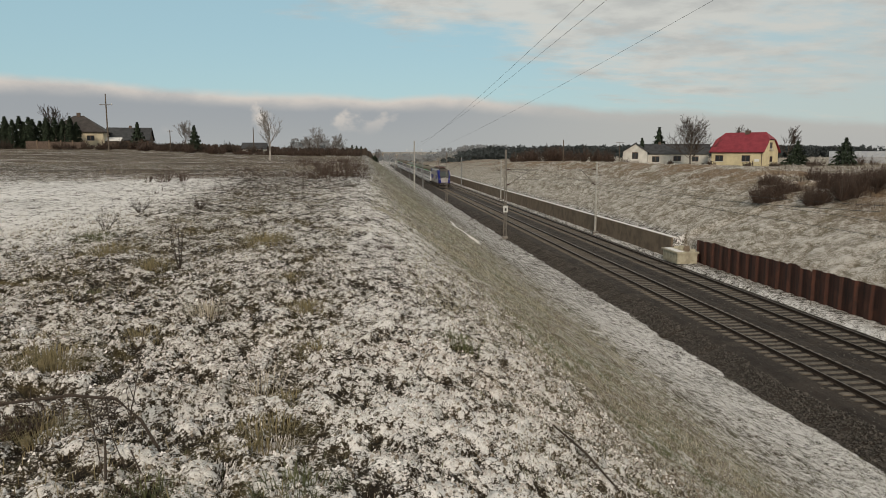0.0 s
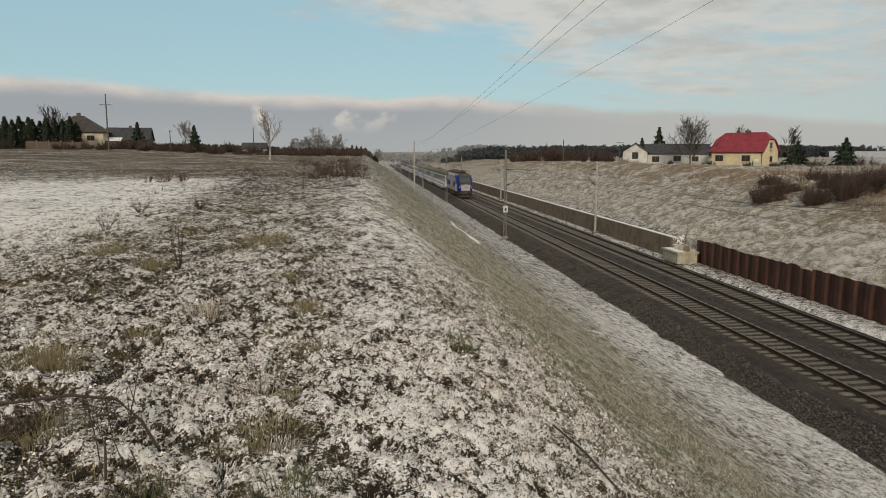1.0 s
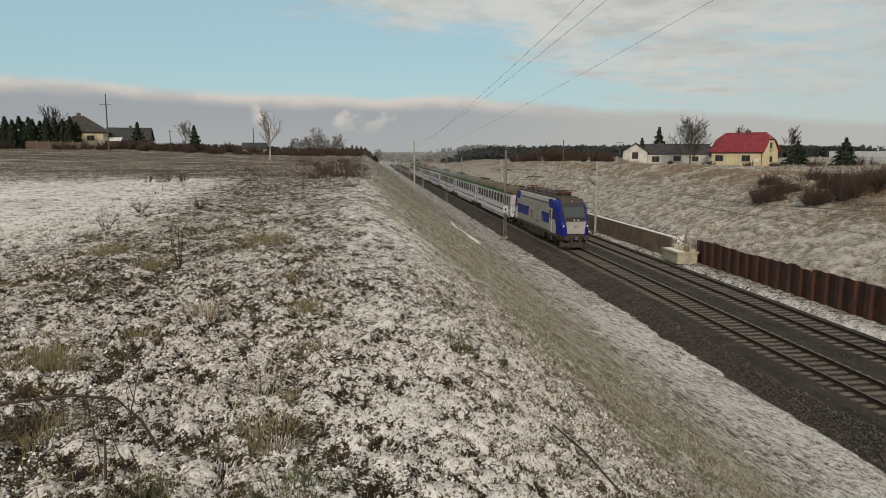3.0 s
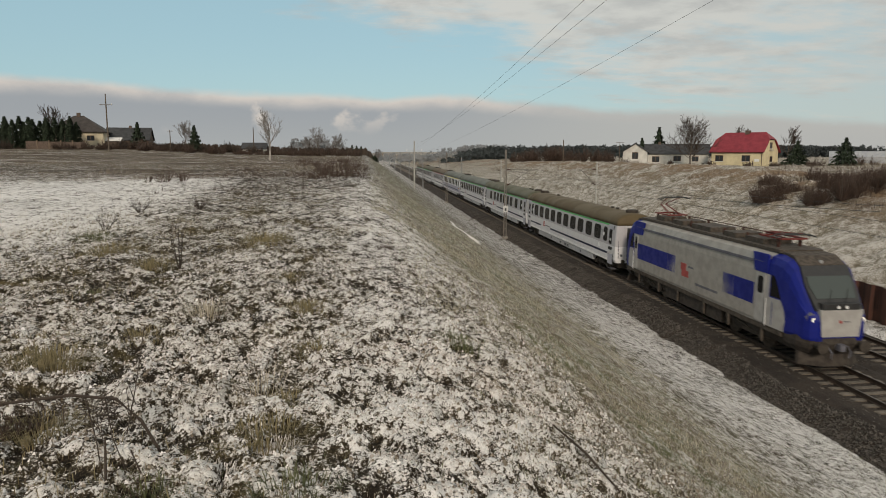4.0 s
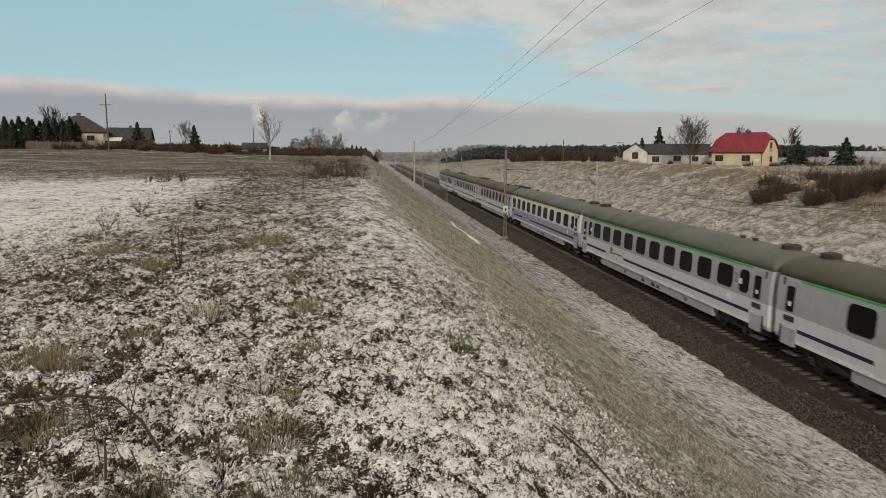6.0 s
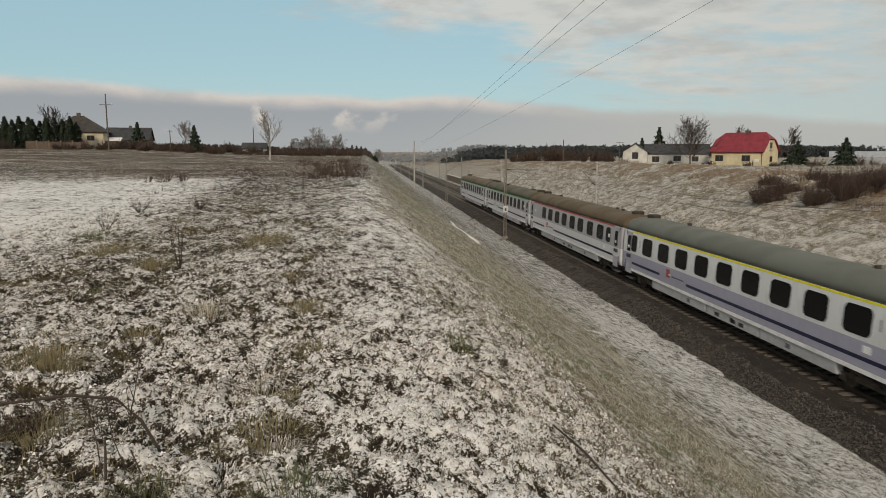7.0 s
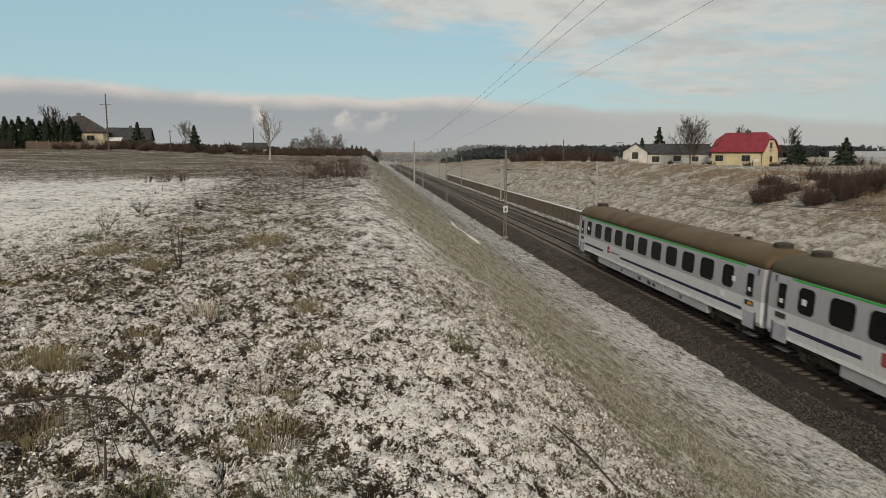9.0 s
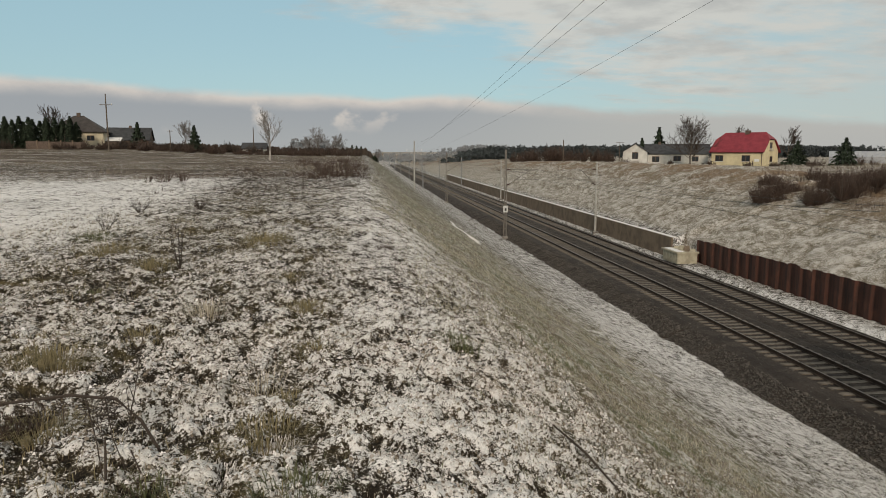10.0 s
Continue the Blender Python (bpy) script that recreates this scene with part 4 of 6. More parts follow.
        for e in (-1, 1):
            part("tail_lamp", Shape().cyl((side * 1.0, e * (HALF + 0.07), 1.5), (0, e, 0), 0.09, 0.05, 12), M["red"] if e > 0 else M["mark"], t)
            part("end_handrail", Shape().tube([(side * 1.2, e * (HALF + 0.1), 1.3), (side * 1.2, e * (HALF + 0.1), 2.5)], 0.02, 5), M["mark"], t)
            part("foot_step", Shape().box(*sorted((side * 1.05, side * 1.38))[:1], e * (HALF - 1.0) - 0.4, 0.42, sorted((side * 1.05, side * 1.38))[1], e * (HALF - 1.0) + 0.4, 0.47), M["mark"], t)
    part("underframe", Shape().box(-1.0, -HALF + 0.3, 0.55, 1.0, HALF - 0.3, 0.955), M["under"], t)
    for e in (-1, 1):
        lo, hi = sorted((e * (HALF + 0.06), e * (HALF + 0.22)))
        part("gangway", Shape().box(-0.62, lo, 1.1, 0.62, hi, 3.4, 0.04), M["shade"], t, "black rubber gangway bellows")
        for x in (-0.87, 0.87):
            part("buffer", Shape().cyl((x, e * (HALF - 0.05), 1.06), (0, e, 0), 0.14, 0.2, 10), M["under"], t)
        bogie(t, e * 9.5)
    return t


def loco_ring(y, half, top, bottom=1.22, shoulder=0.3, cut=0.0):
    """Cross-section of the locomotive at y."""
    pts = [(half * 0.97, bottom), (half, bottom + 0.15), (half, 2.3), (half - 0.01, 2.6), (half * 0.985, 3.3), (half * 0.95, top - shoulder - 0.05),
           (half * 0.86, top - shoulder * 0.4), (half * 0.66, top - shoulder * 0.08), (half * 0.3, top)]
    pts = pts + [(-x, z) for x, z in reversed(pts)]
    return [(x, y + cut * max(0.0, (z - 2.3)), z) for x, z in pts]


def locomotive():
    """Four-axle electric locomotive; nose at y = 0, body runs to y = 19.75."""
    t = thing("electric_locomotive", "silver and blue electric locomotive with red pantographs, headlights on", "locomotive")
    L = 19.75
    s = Shape()
    secs = [(2.6, 1.46, 3.98), (3.6, 1.47, 4.0), (L - 3.6, 1.47, 4.0), (L - 2.6, 1.46, 3.98)]
    s.loft([loco_ring(y, h, z) for y, h, z in secs])
    part("body", s, M["silver"], t, "silver grey machine room body")

    NOSE = [(0.28, 0.92, 2.28), (0.42, 1.16, 2.42), (0.62, 1.28, 2.72), (0.95, 1.37, 3.2), (1.35, 1.43, 3.72), (1.75, 1.45, 3.92), (2.2, 1.46, 3.98), (2.599, 1.46, 3.98)]

    def half_at(v):
        return float(np.interp(v, [n[0] for n in NOSE], [n[1] for n in NOSE]))

    for sign, base in ((1, 0.0), (-1, L)):
        def y(v):
            return base + sign * (2.6 - (2.6 - v) * (1.22 if sign > 0 else 0.86))

        c = Shape()
        rings = []
        for v, h, top in NOSE:
            bot, sh = 1.22, min(0.3, (top - 1.22) * 0.22)
            zt = [bot, bot + 0.12, bot + (top - bot) * 0.4, bot + (top - bot) * 0.55, bot + (top - bot) * 0.75, top - sh - 0.04, top - sh * 0.4, top - sh * 0.08, top]
            xs = [h * 0.97, h, h, h - 0.005, h * 0.985, h * 0.95, h * 0.86, h * 0.66, h * 0.3]
            half = list(zip(xs, zt))
            rings.append([(x, y(v), z) for x, z in half + [(-x, z) for x, z in reversed(half)]])
        c.loft(rings)
        nose = part("cab", c, M["blue"], t, "rounded deep blue cab")

        def cheek(name, sx, ring, mat, proud, lab=""):
            s2 = Shape()
            s2.loft([[(sx * (half_at(v) * (0.985 if z > 3.0 else 1.0) - 0.03), y(v), z) for v, z in ring], [(sx * (half_at(v) * (0.985 if z > 3.0 else 1.0) + proud), y(v), z) for v, z in ring]])
            return part(name, s2, mat, nose, lab)

        for sx in (-1, 1):
            cheek("side_panel", sx, [(2.59, 1.24), (1.5, 1.24), (1.42, 1.7), (1.5, 2.1), (1.72, 2.5), (2.59, 2.5)], M["lsilver"], 0.008, "silver cab side panel")
            cheek("side_window", sx, [(2.32, 2.56), (1.72, 2.56), (1.95, 3.0), (2.14, 3.26), (2.32, 3.3)], M["tint"], 0.012, "dark cab side window")
            cheek("upper_panel", sx, [(2.59, 2.504), (2.4, 2.504), (2.4, 3.27), (2.59, 3.27)], M["lsilver"], 0.008)
            dr = Shape()
            ring = [(2.62, 1.3), (3.2, 1.3), (3.2, 3.27), (2.62, 3.27)]
            dr.loft([[(sx * 1.44, y(v), z) for v, z in ring], [(sx * 1.482, y(v), z) for v, z in ring]])
            door = part("cab_door", dr, M["lsilver"], nose, "silver cab door")
            w = Shape()
            ring = rounded(2.74, 3.08, 2.55, 3.15, 0.1)
            w.loft([[(sx * 1.47, y(v), z) for v, z in ring], [(sx * 1.49, y(v), z) for v, z in ring]])
            part("door_window", w, M["tint"], door)
            band = Shape()
            e = 3.34 if sign > 0 else 4.0
            ring = [(2.56, 3.30), (e, 3.30), (e + 0.2, 3.93), (2.56, 3.93)]
            band.loft([[(sx * 1.36, y(v), z) for v, z in ring], [(sx * (1.485 - 0.12 * max(0, z - 3.55)), y(v), z) for v, z in ring]])
            part("blue_roof_edge", band, M["blue"], nose)
            part("handrail", Shape().tube([(sx * 1.5, y(2.5), 1.2), (sx * 1.5, y(2.5), 2.4)], 0.018), M["note"], nose)
            eye = Shape()
            ring = [(0.84, 1.75), (1.18, 1.82), (1.26, 2.15), (1.12, 2.35), (0.92, 2.22)]
            eye.loft([[(sx * x, y(0.62), z) for x, z in ring], [(sx * x, y(0.30 + 0.22 * (x - 0.8) / 0.4), z) for x, z in ring]])
            part("headlight_housing", eye, M["mark"], nose, "grey headlight surround")
            part("headlight", Shape().cyl((sx * 1.02, y(0.42), 2.04), (0, -sign, 0), 0.1, 0.06, 12), M["headlight"] if sign > 0 else M["lens"], nose, "round lit headlight" if sign > 0 else "round unlit headlight")
            part("buffer", Shape().cyl((sx * 0.88, y(0.45), 1.05), (0, -sign, 0), 0.12, 0.42, 12).cyl((sx * 0.88, y(0.03), 1.05), (0, -sign, 0), 0.24, 0.05, 12), M["under"], t)
        for name, ring, mat, lift in (("windscreen_frame", [(-0.98, 0.40, 2.45), (0.98, 0.40, 2.45), (1.08, 0.95, 3.16), (1.02, 1.34, 3.72), (-1.02, 1.34, 3.72), (-1.08, 0.95, 3.16)], "shade", 0.05),
                                      ("windscreen", [(-0.84, 0.64, 2.76), (0.84, 0.64, 2.76), (0.95, 0.95, 3.16), (0.93, 1.12, 3.40), (-0.93, 1.12, 3.40), (-0.95, 0.95, 3.16)], "screen", 0.075)):
            scr = Shape()
            scr.loft([[(x, y(v + 0.1), z - 0.1) for x, v, z in ring], [(x, y(v - 0.8 * lift), z + 0.6 * lift) for x, v, z in ring]])
            part(name, scr, M[mat], nose, "wide raked windscreen" if name == "windscreen" else "")
        for x in (-0.35, 0.35):
            part("wiper", Shape().tube([(x, y(0.50), 2.72), (x + 0.3, y(0.76), 3.06)], 0.014, 4), M["shade"], nose)
        brow = Shape()
        ring = [(-1.0, 1.36, 3.74), (1.0, 1.36, 3.74), (0.95, 1.8, 3.99), (0.9, 2.59, 4.04), (-0.9, 2.59, 4.04), (-0.95, 1.8, 3.99)]
        brow.loft([[(x, y(v), z - 0.14) for x, v, z in ring], [(x, y(v), z + 0.02) for x, v, z in ring]])
        part("roof_brow", brow, M["bogie"], nose, "dirty brown roof brow")
        part("top_headlight", Shape().cyl((0, y(1.5), 3.84), (0, -sign, 0), 0.06, 0.10, 10), M["lens"], nose)
        part("lamp_band", Shape().box(-0.8, min(y(0.24), y(0.66)), 2.485, 0.8, max(y(0.24), y(0.66)), 2.70, 0.05), M["shade"], nose)
        shield = Shape()
        ring = [(-0.90, 2.48), (0.90, 2.48), (0.80, 1.6), (0.78, 1.40), (-0.78, 1.40), (-0.80, 1.6)]
        shield.loft([[(x, y(0.5), z) for x, z in ring], [(x, y(0.24), z) for x, z in ring]])
        part("front_shield", shield, M["lsilver"], nose, "light silver front shield")
        for x in (-0.17, 0.17):
            part("marker_lamp", Shape().cyl((x, y(0.24), 2.59), (0, -sign, 0), 0.06, 0.03, 10), M["note"], nose)
        part("emblem", Shape().box(-0.1, min(y(0.225), y(0.238)), 1.95, 0.02, max(y(0.225), y(0.238)), 2.06), M["red"], nose)
        part("lettering_bar", Shape().box(0.1, min(y(0.225), y(0.238)), 1.99, 0.36, max(y(0.225), y(0.238)), 2.03), M["mark"], nose)
        bow = [(-1.38, 1.5), (-1.36, 0.85), (-1.12, 0.42), (-0.7, 0.26), (0.7, 0.26), (1.12, 0.42), (1.36, 0.85), (1.38, 1.5)]
        beam = Shape().loft([[(x * k, y(v + d), z) for x, v in bow] for k, d, z in ((0.86, 0.22, 0.62), (0.97, 0.08, 0.86), (1.0, 0.0, 1.1), (1.0, 0.02, 1.34), (0.96, 0.08, 1.46))])
        part("bumper_beam", beam, M["under"], t, "dark grimy bumper skirt")
        plough = Shape()
        ring = [(-1.3, 0.8), (-0.5, 0.42), (0.5, 0.42), (1.3, 0.8), (1.3, 0.95), (-1.3, 0.95)]
        plough.loft([[(x, y(a - 0.08), 0.16) for x, a in ring], [(x * 0.9, y(a + 0.1), 0.615) for x, a in ring]])
        part("plough", plough, M["under"], t)
        part("coupling", Shape().box(-0.12, min(y(0.05), y(0.4)), 0.86, 0.12, max(y(0.05), y(0.4)), 1.12, 0.03), M["mark"], t)
        for x in (-0.42, 0.4):
            part("air_hose", Shape().tube([(x, y(0.3), 1.0), (x, y(0.12), 0.8), (x * 0.9, y(0.16), 0.55)], 0.03, 6), M["mark"], t)
        bogie(t, base + sign * 4.6, 2.8, 0.58)
    for sx in (-1, 1):
        for a, b in ((3.5, 5.2), (12.3, 17.3)):
            if sx > 0:
                a, b = L - b, L - a
            p = Shape()
            p.box(min(sx * 1.474, sx * 1.46), a, 1.95, max(sx * 1.474, sx * 1.46), b, 2.85)
            panel = part("blue_panel", p, M["blue"], t, "dark blue rectangle on the side")
            # the panel dissolves into stripes towards the middle
            inner, step = (b, 1) if (a < 9) else (a, -1)
            for k in range(9):
                y0 = inner + step * (0.05 + 0.11 * k)
                w = 0.085 - 0.008 * k
                part("fade_bar", Shape().box(min(sx * 1.474, sx * 1.46), min(y0, y0 + step * w), 1.95, max(sx * 1.474, sx * 1.46), max(y0, y0 + step * w), 2.85), M["blue"], panel)
        part("emblem", Shape().box(min(sx * 1.476, sx * 1.46), 9.7, 1.95, max(sx * 1.476, sx * 1.46), 10.5, 2.3, 0).box(min(sx * 1.476, sx * 1.46), 10.0, 2.304, max(sx * 1.476, sx * 1.46), 10.6, 2.65), M["red"], t, "red company emblem as plain shape")
        part("emblem_bar", Shape().box(min(sx * 1.476, sx * 1.46), 9.2, 2.5, max(sx * 1.476, sx * 1.46), 9.75, 2.6), M["mark"], t)
        part("lettering_bar", Shape().box(min(sx * 1.476, sx * 1.46), 6.6, 1.72, max(sx * 1.476, sx * 1.46), 8.9, 1.84), M["mark"], t)
        part("roof_rail", Shape().box(min(sx * 1.46, sx * 1.40), 2.9, 3.56, max(sx * 1.46, sx * 1.40), L - 2.9, 3.66), M["mark"], t, "grey louvre strip under the roof edge")
        for a, b in ((6.4, 8.0), (8.1, 11.0), (11.1, 12.8)):
            part("underfloor_box", Shape().box(min(sx * 1.3, sx * 0.8), a, 0.35, max(sx * 1.3, sx * 0.8), b, 1.0, 0.05), M["under"], t)
        part("sill", Shape().box(min(sx * 1.42, sx * 1.2), 1.4, 1.0, max(sx * 1.42, sx * 1.2), L - 1.4, 1.215), M["bogie"], t)
        for yy in (2.8, 5.6, 8.0, 11.0, 13.5, 16.4):
            part("step_bracket", Shape().box(min(sx * 1.44, sx * 1.36), yy - 0.07, 0.45, max(sx * 1.44, sx * 1.36), yy + 0.07, 1.0), M["bogie"], t)
    part("underframe", Shape().box(-1.1, 1.4, 0.6, 1.1, L - 1.4, 1.215), M["under"], t)
    part("roof_deck", Shape().box(-1.0, 2.4, 3.99, 1.0, L - 2.4, 4.1, 0.1), M["bogie"], t, "grimy brown roof deck")
    for yy, w in ((4.2, 1.6), (6.6, 1.2), (9.0, 2.2), (12.2, 1.4), (14.6, 1.2)):
        part("roof_box", Shape().box(-0.7, yy, 4.104, 0.7, yy + w, 4.34, 0.06), M["bogie"], t)
    for yy in (3.4, 5.9, 8.0, 11.6, 13.9, 16.0):
        for x in (-0.5, 0.5):
            part("insulator", Shape().tube([(x, yy, 4.1), (x, yy, 4.28), (x, yy, 4.45)], [0.07, 0.09, 0.06], 8), M["rust"], t)
    part("bus_bar", Shape().tube([(0.5, 3.4, 4.46), (0.5, 16.0, 4.46)], 0.025), M["rust"], t)

    def pantograph(y, raised, sign):
        p = part("pantograph", Shape().box(-0.6, y - 0.9, 4.45, -0.5, y + 0.9, 4.52).box(0.5, y - 0.9, 4.45, 0.6, y + 0.9, 4.52).box(-0.5, y - 0.9, 4.45, 0.5, y - 0.8, 4.52).box(-0.5, y + 0.8, 4.45, 0.5, y + 0.9, 4.52), M["panto"], t, "red pantograph")
        if raised:
            knee, head = (y + sign * 1.15, 5.0), (y - sign * 0.35, 5.52)
        else:
            knee, head = (y + sign * 1.15, 4.6), (y - sign * 0.75, 4.68)
        for x in (-0.3, 0.3):
            part("lower_arm", Shape().tube([(x, y - sign * 0.6, 4.5), (x * 0.5, knee[0], knee[1])], 0.04), M["panto"], p)
            part("upper_arm", Shape().tube([(x * 0.5, knee[0], knee[1]), (x * 1.4, head[0], head[1])], 0.03), M["panto"], p)
        for dy in (-0.2, 0.2):
            part("collector_strip", Shape().tube([(-0.95, head[0] + dy, head[1] - 0.12), (-0.6, head[0] + dy, head[1]), (0.6, head[0] + dy, head[1]), (0.95, head[0] + dy, head[1] - 0.12)], 0.03, 5), M["shade"], p)

    pantograph(3.9, False, 1)
    pantograph(15.3, True, 1)
    # the upper body stands taller than the drawing above
    done = set()
    for ob in t.children_recursive:
        if ob.type == "MESH" and ob.data.name not in done:
            done.add(ob.data.name)
            for v in ob.data.vertices:
                if v.co.z > 2.6:
                    v.co.z += 0.26 * min(v.co.z - 2.6, 1.5)
    return t


LOCO = locomotive()
COACHES = [
    coach("std", "grey and white second-class coach with a green stripe", M["g_green"], M["coach0"], M["roof_tan"], STD, "2"),
    coach("std", "grey and white second-class coach, green stripe, olive roof", M["g_green"], M["coach2"], M["roof_moss"], ALT, "2"),
    coach("std", "grey and white second-class coach, green stripe, grey-green roof", M["g_green"], M["coach2"], M["roof_grey"], STD, "2"),
    coach("first", "white and lilac-grey first-class coach with a yellow stripe", M["g_yellow"], M["coach1"], M["roof_grey"], FIRST, "1"),
    coach("dine", "grey and white dining coach with a red stripe and brown roof", M["g_red"], M["coach2"], M["roof_brown"], DINE, ""),
    coach("std_mark", "grey and white second-class coach, green stripe, brown-olive roof", M["g_green"], M["coach2"], M["roof_olive"], WIDE, ""),
    coach("std_amber", "last grey and white second-class coach with a brown roof", M["g_green"], M["coach2"], M["roof_brown"], WIDE, ""),
]


# ---- houses ----
M.update(
    plaster_y=plain("yellow_plaster", (0.60, 0.52, 0.33), (0.50, 0.43, 0.28), 0.9, scale=0.8, relief=0.2),
    plaster_c=plain("cream_plaster", (0.54, 0.48, 0.35), (0.43, 0.38, 0.28), 0.9, scale=0.8, relief=0.2),
    plaster_w=plain("off_white_plaster", (0.56, 0.55, 0.51), (0.43, 0.42, 0.39), 0.9, scale=0.8, relief=0.2),
    tile_red=plain("red_roof_sheet", (0.23, 0.014, 0.026), (0.18, 0.013, 0.024), 0.55, scale=0.9, relief=0.2),
    tile_brown=plain("brown_roof", (0.05, 0.042, 0.038), (0.034, 0.029, 0.027), 0.85, scale=1.0, relief=0.3),
    tile_dark=plain("dark_roof_felt", (0.04, 0.041, 0.044), (0.026, 0.027, 0.029), 0.85, scale=1.0, relief=0.3),
    brick=plain("old_brick", (0.11, 0.078, 0.06), (0.07, 0.052, 0.042), 0.9, scale=3.0, relief=0.4),
    poly=plain("pale_film_roof", (0.32, 0.33, 0.34), (0.26, 0.27, 0.29), 0.5, scale=1.0, relief=0.1),
    pane=glass("house_pane", (0.03, 0.035, 0.04)),
    frame_w=plain("white_frame", (0.7, 0.7, 0.68), (0.6, 0.6, 0.58), 0.5, relief=0.0),
    frame_b=plain("brown_frame", (0.12, 0.07, 0.04), (0.09, 0.05, 0.03), 0.6, relief=0.0),
)


def window(parent, face, u, z, w, h, size, frame="frame_b"):
    """A window on one wall of a house: face is 'front' (-y) or 'right' (+x) or 'left' (-x)."""
    hw, hd = size
    f, p, sill = Shape(), Shape(), Shape()

    def put(s, a0, z0, a1, z1, near, far):
        if face == "front":
            s.box(a0, -hd - far, z0, a1, -hd - near, z1)
        elif face == "right":
            s.box(hw + near, a0, z0, hw + far, a1, z1)
        else:
            s.box(-hw - far, a0, z0, -hw - near, a1, z1)
    for a0, z0, a1, z1 in ((u - w / 2, z, u + w / 2, z + 0.09), (u - w / 2, z + h - 0.09, u + w / 2, z + h), (u - w / 2, z + 0.09, u - w / 2 + 0.09, z + h - 0.09),
                           (u + w / 2 - 0.09, z + 0.09, u + w / 2, z + h - 0.09), (u - 0.05, z + 0.09, u + 0.05, z + h - 0.09)):
        put(f, a0, z0, a1, z1, 0.004, 0.06)
    ob = part("window", f, M[frame], parent)
    put(p, u - w / 2 + 0.05, z + 0.05, u + w / 2 - 0.05, z + h - 0.05, 0.002, 0.03)
    part("pane", p, M["pane"], ob)
    put(sill, u - w / 2 - 0.1, z - 0.1, u + w / 2 + 0.1, z - 0.02, 0.004, 0.16)
    part("sill", sill, M["frame_w"], ob)


def red_house():
    at = pose(87.6, 151.9, ground_at(86.5, 150) - 0.15, 0, 0, -54)
    t = thing("house", "yellow plastered house with a red half-hipped roof", "house", at=at)
    L, D, H0 = 5.9, 4.1, 3.45
    s = Shape().box(-L, -D, -1.0, L, D, H0)
    for e in (-1, 1):
        x = e * L
        ring = [(-D, H0 + 0.004), (-2.9, 4.6), (-1.6, 5.85), (1.6, 5.85), (2.9, 4.6), (D, H0 + 0.004)]
        s.prism([(x, y, z) for y, z in ring], (-e * 0.3, 0, 0))
    part("wall", s, M["plaster_y"], t)
    r = Shape()
    o = 0.45
    low = [(-D - o, H0 - 0.2), (-3.05, 4.75), (-1.7, 6.05), (0.0, 7.7), (1.7, 6.05), (3.05, 4.75), (D + o, H0 - 0.2)]
    xs = [(L + o) for _ in low]
    top = [L + o, L + o, L + o - 0.1, L - 1.2, L + o - 0.1, L + o, L + o]
    left = [(-a, y, z) for a, (y, z) in zip(top, low)]
    right = [(a, y, z) for a, (y, z) in zip(top, low)]
    n = len(low)
    k = len(r.v)
    r.v += left + right + [(x, y, z - 0.16) for x, y, z in left] + [(x, y, z - 0.16) for x, y, z in right]
    for i in range(n - 1):
        r.f.append((k + i, k + n + i, k + n + i + 1, k + i + 1))
        r.f.append((k + 2 * n + i + 1, k + 3 * n + i + 1, k + 3 * n + i, k + 2 * n + i))
        for a, b in ((0, 2 * n), (n, 3 * n)):
            r.f.append((k + a + i, k + a + i + 1, k + b + i + 1, k + b + i))
    r.f += [(k + 2, k + 3, k + 4), (k + n + 4, k + n + 3, k + n + 2), (k, k + 2 * n, k + 3 * n, k + n), (k + n - 1, k + 2 * n - 1, k + 4 * n - 1, k + 3 * n - 1)]
    roof = part("roof", r, M["tile_red"], t)
    part("chimney", Shape().box(0.1, -0.5, 7.2, 1.1, 0.3, 8.15), M["brick"], roof)
    part("gutter", Shape().tube([(-L - o, -D - o - 0.08, H0 - 0.2), (L + o, -D - o - 0.08, H0 - 0.2)], 0.08), M["tile_red"], t)
    part("downpipe", Shape().tube([(L - 0.15, -D - 0.1, H0 - 0.3), (L - 0.15, -D - 0.1, -0.5)], 0.07), M["brick"], t)
    for u in (-4.0, 2.2):
        window(t, "front", u, 1.1, 1.9, 1.4, (L, D))
    window(t, "right", 0.0, 4.0, 1.2, 1.4, (L, D))
    window(t, "right", 0.3, 1.0, 1.3, 1.3, (L, D))
    part("balcony_rail", Shape().box(L + 0.02, -0.9, 3.6, L + 0.35, 0.9, 3.75), M["plaster_w"], t)
    part("wall_box", Shape().box(4.2, -D - 0.15, 1.1, 5.2, -D - 0.004, 1.7), M["frame_w"], t)


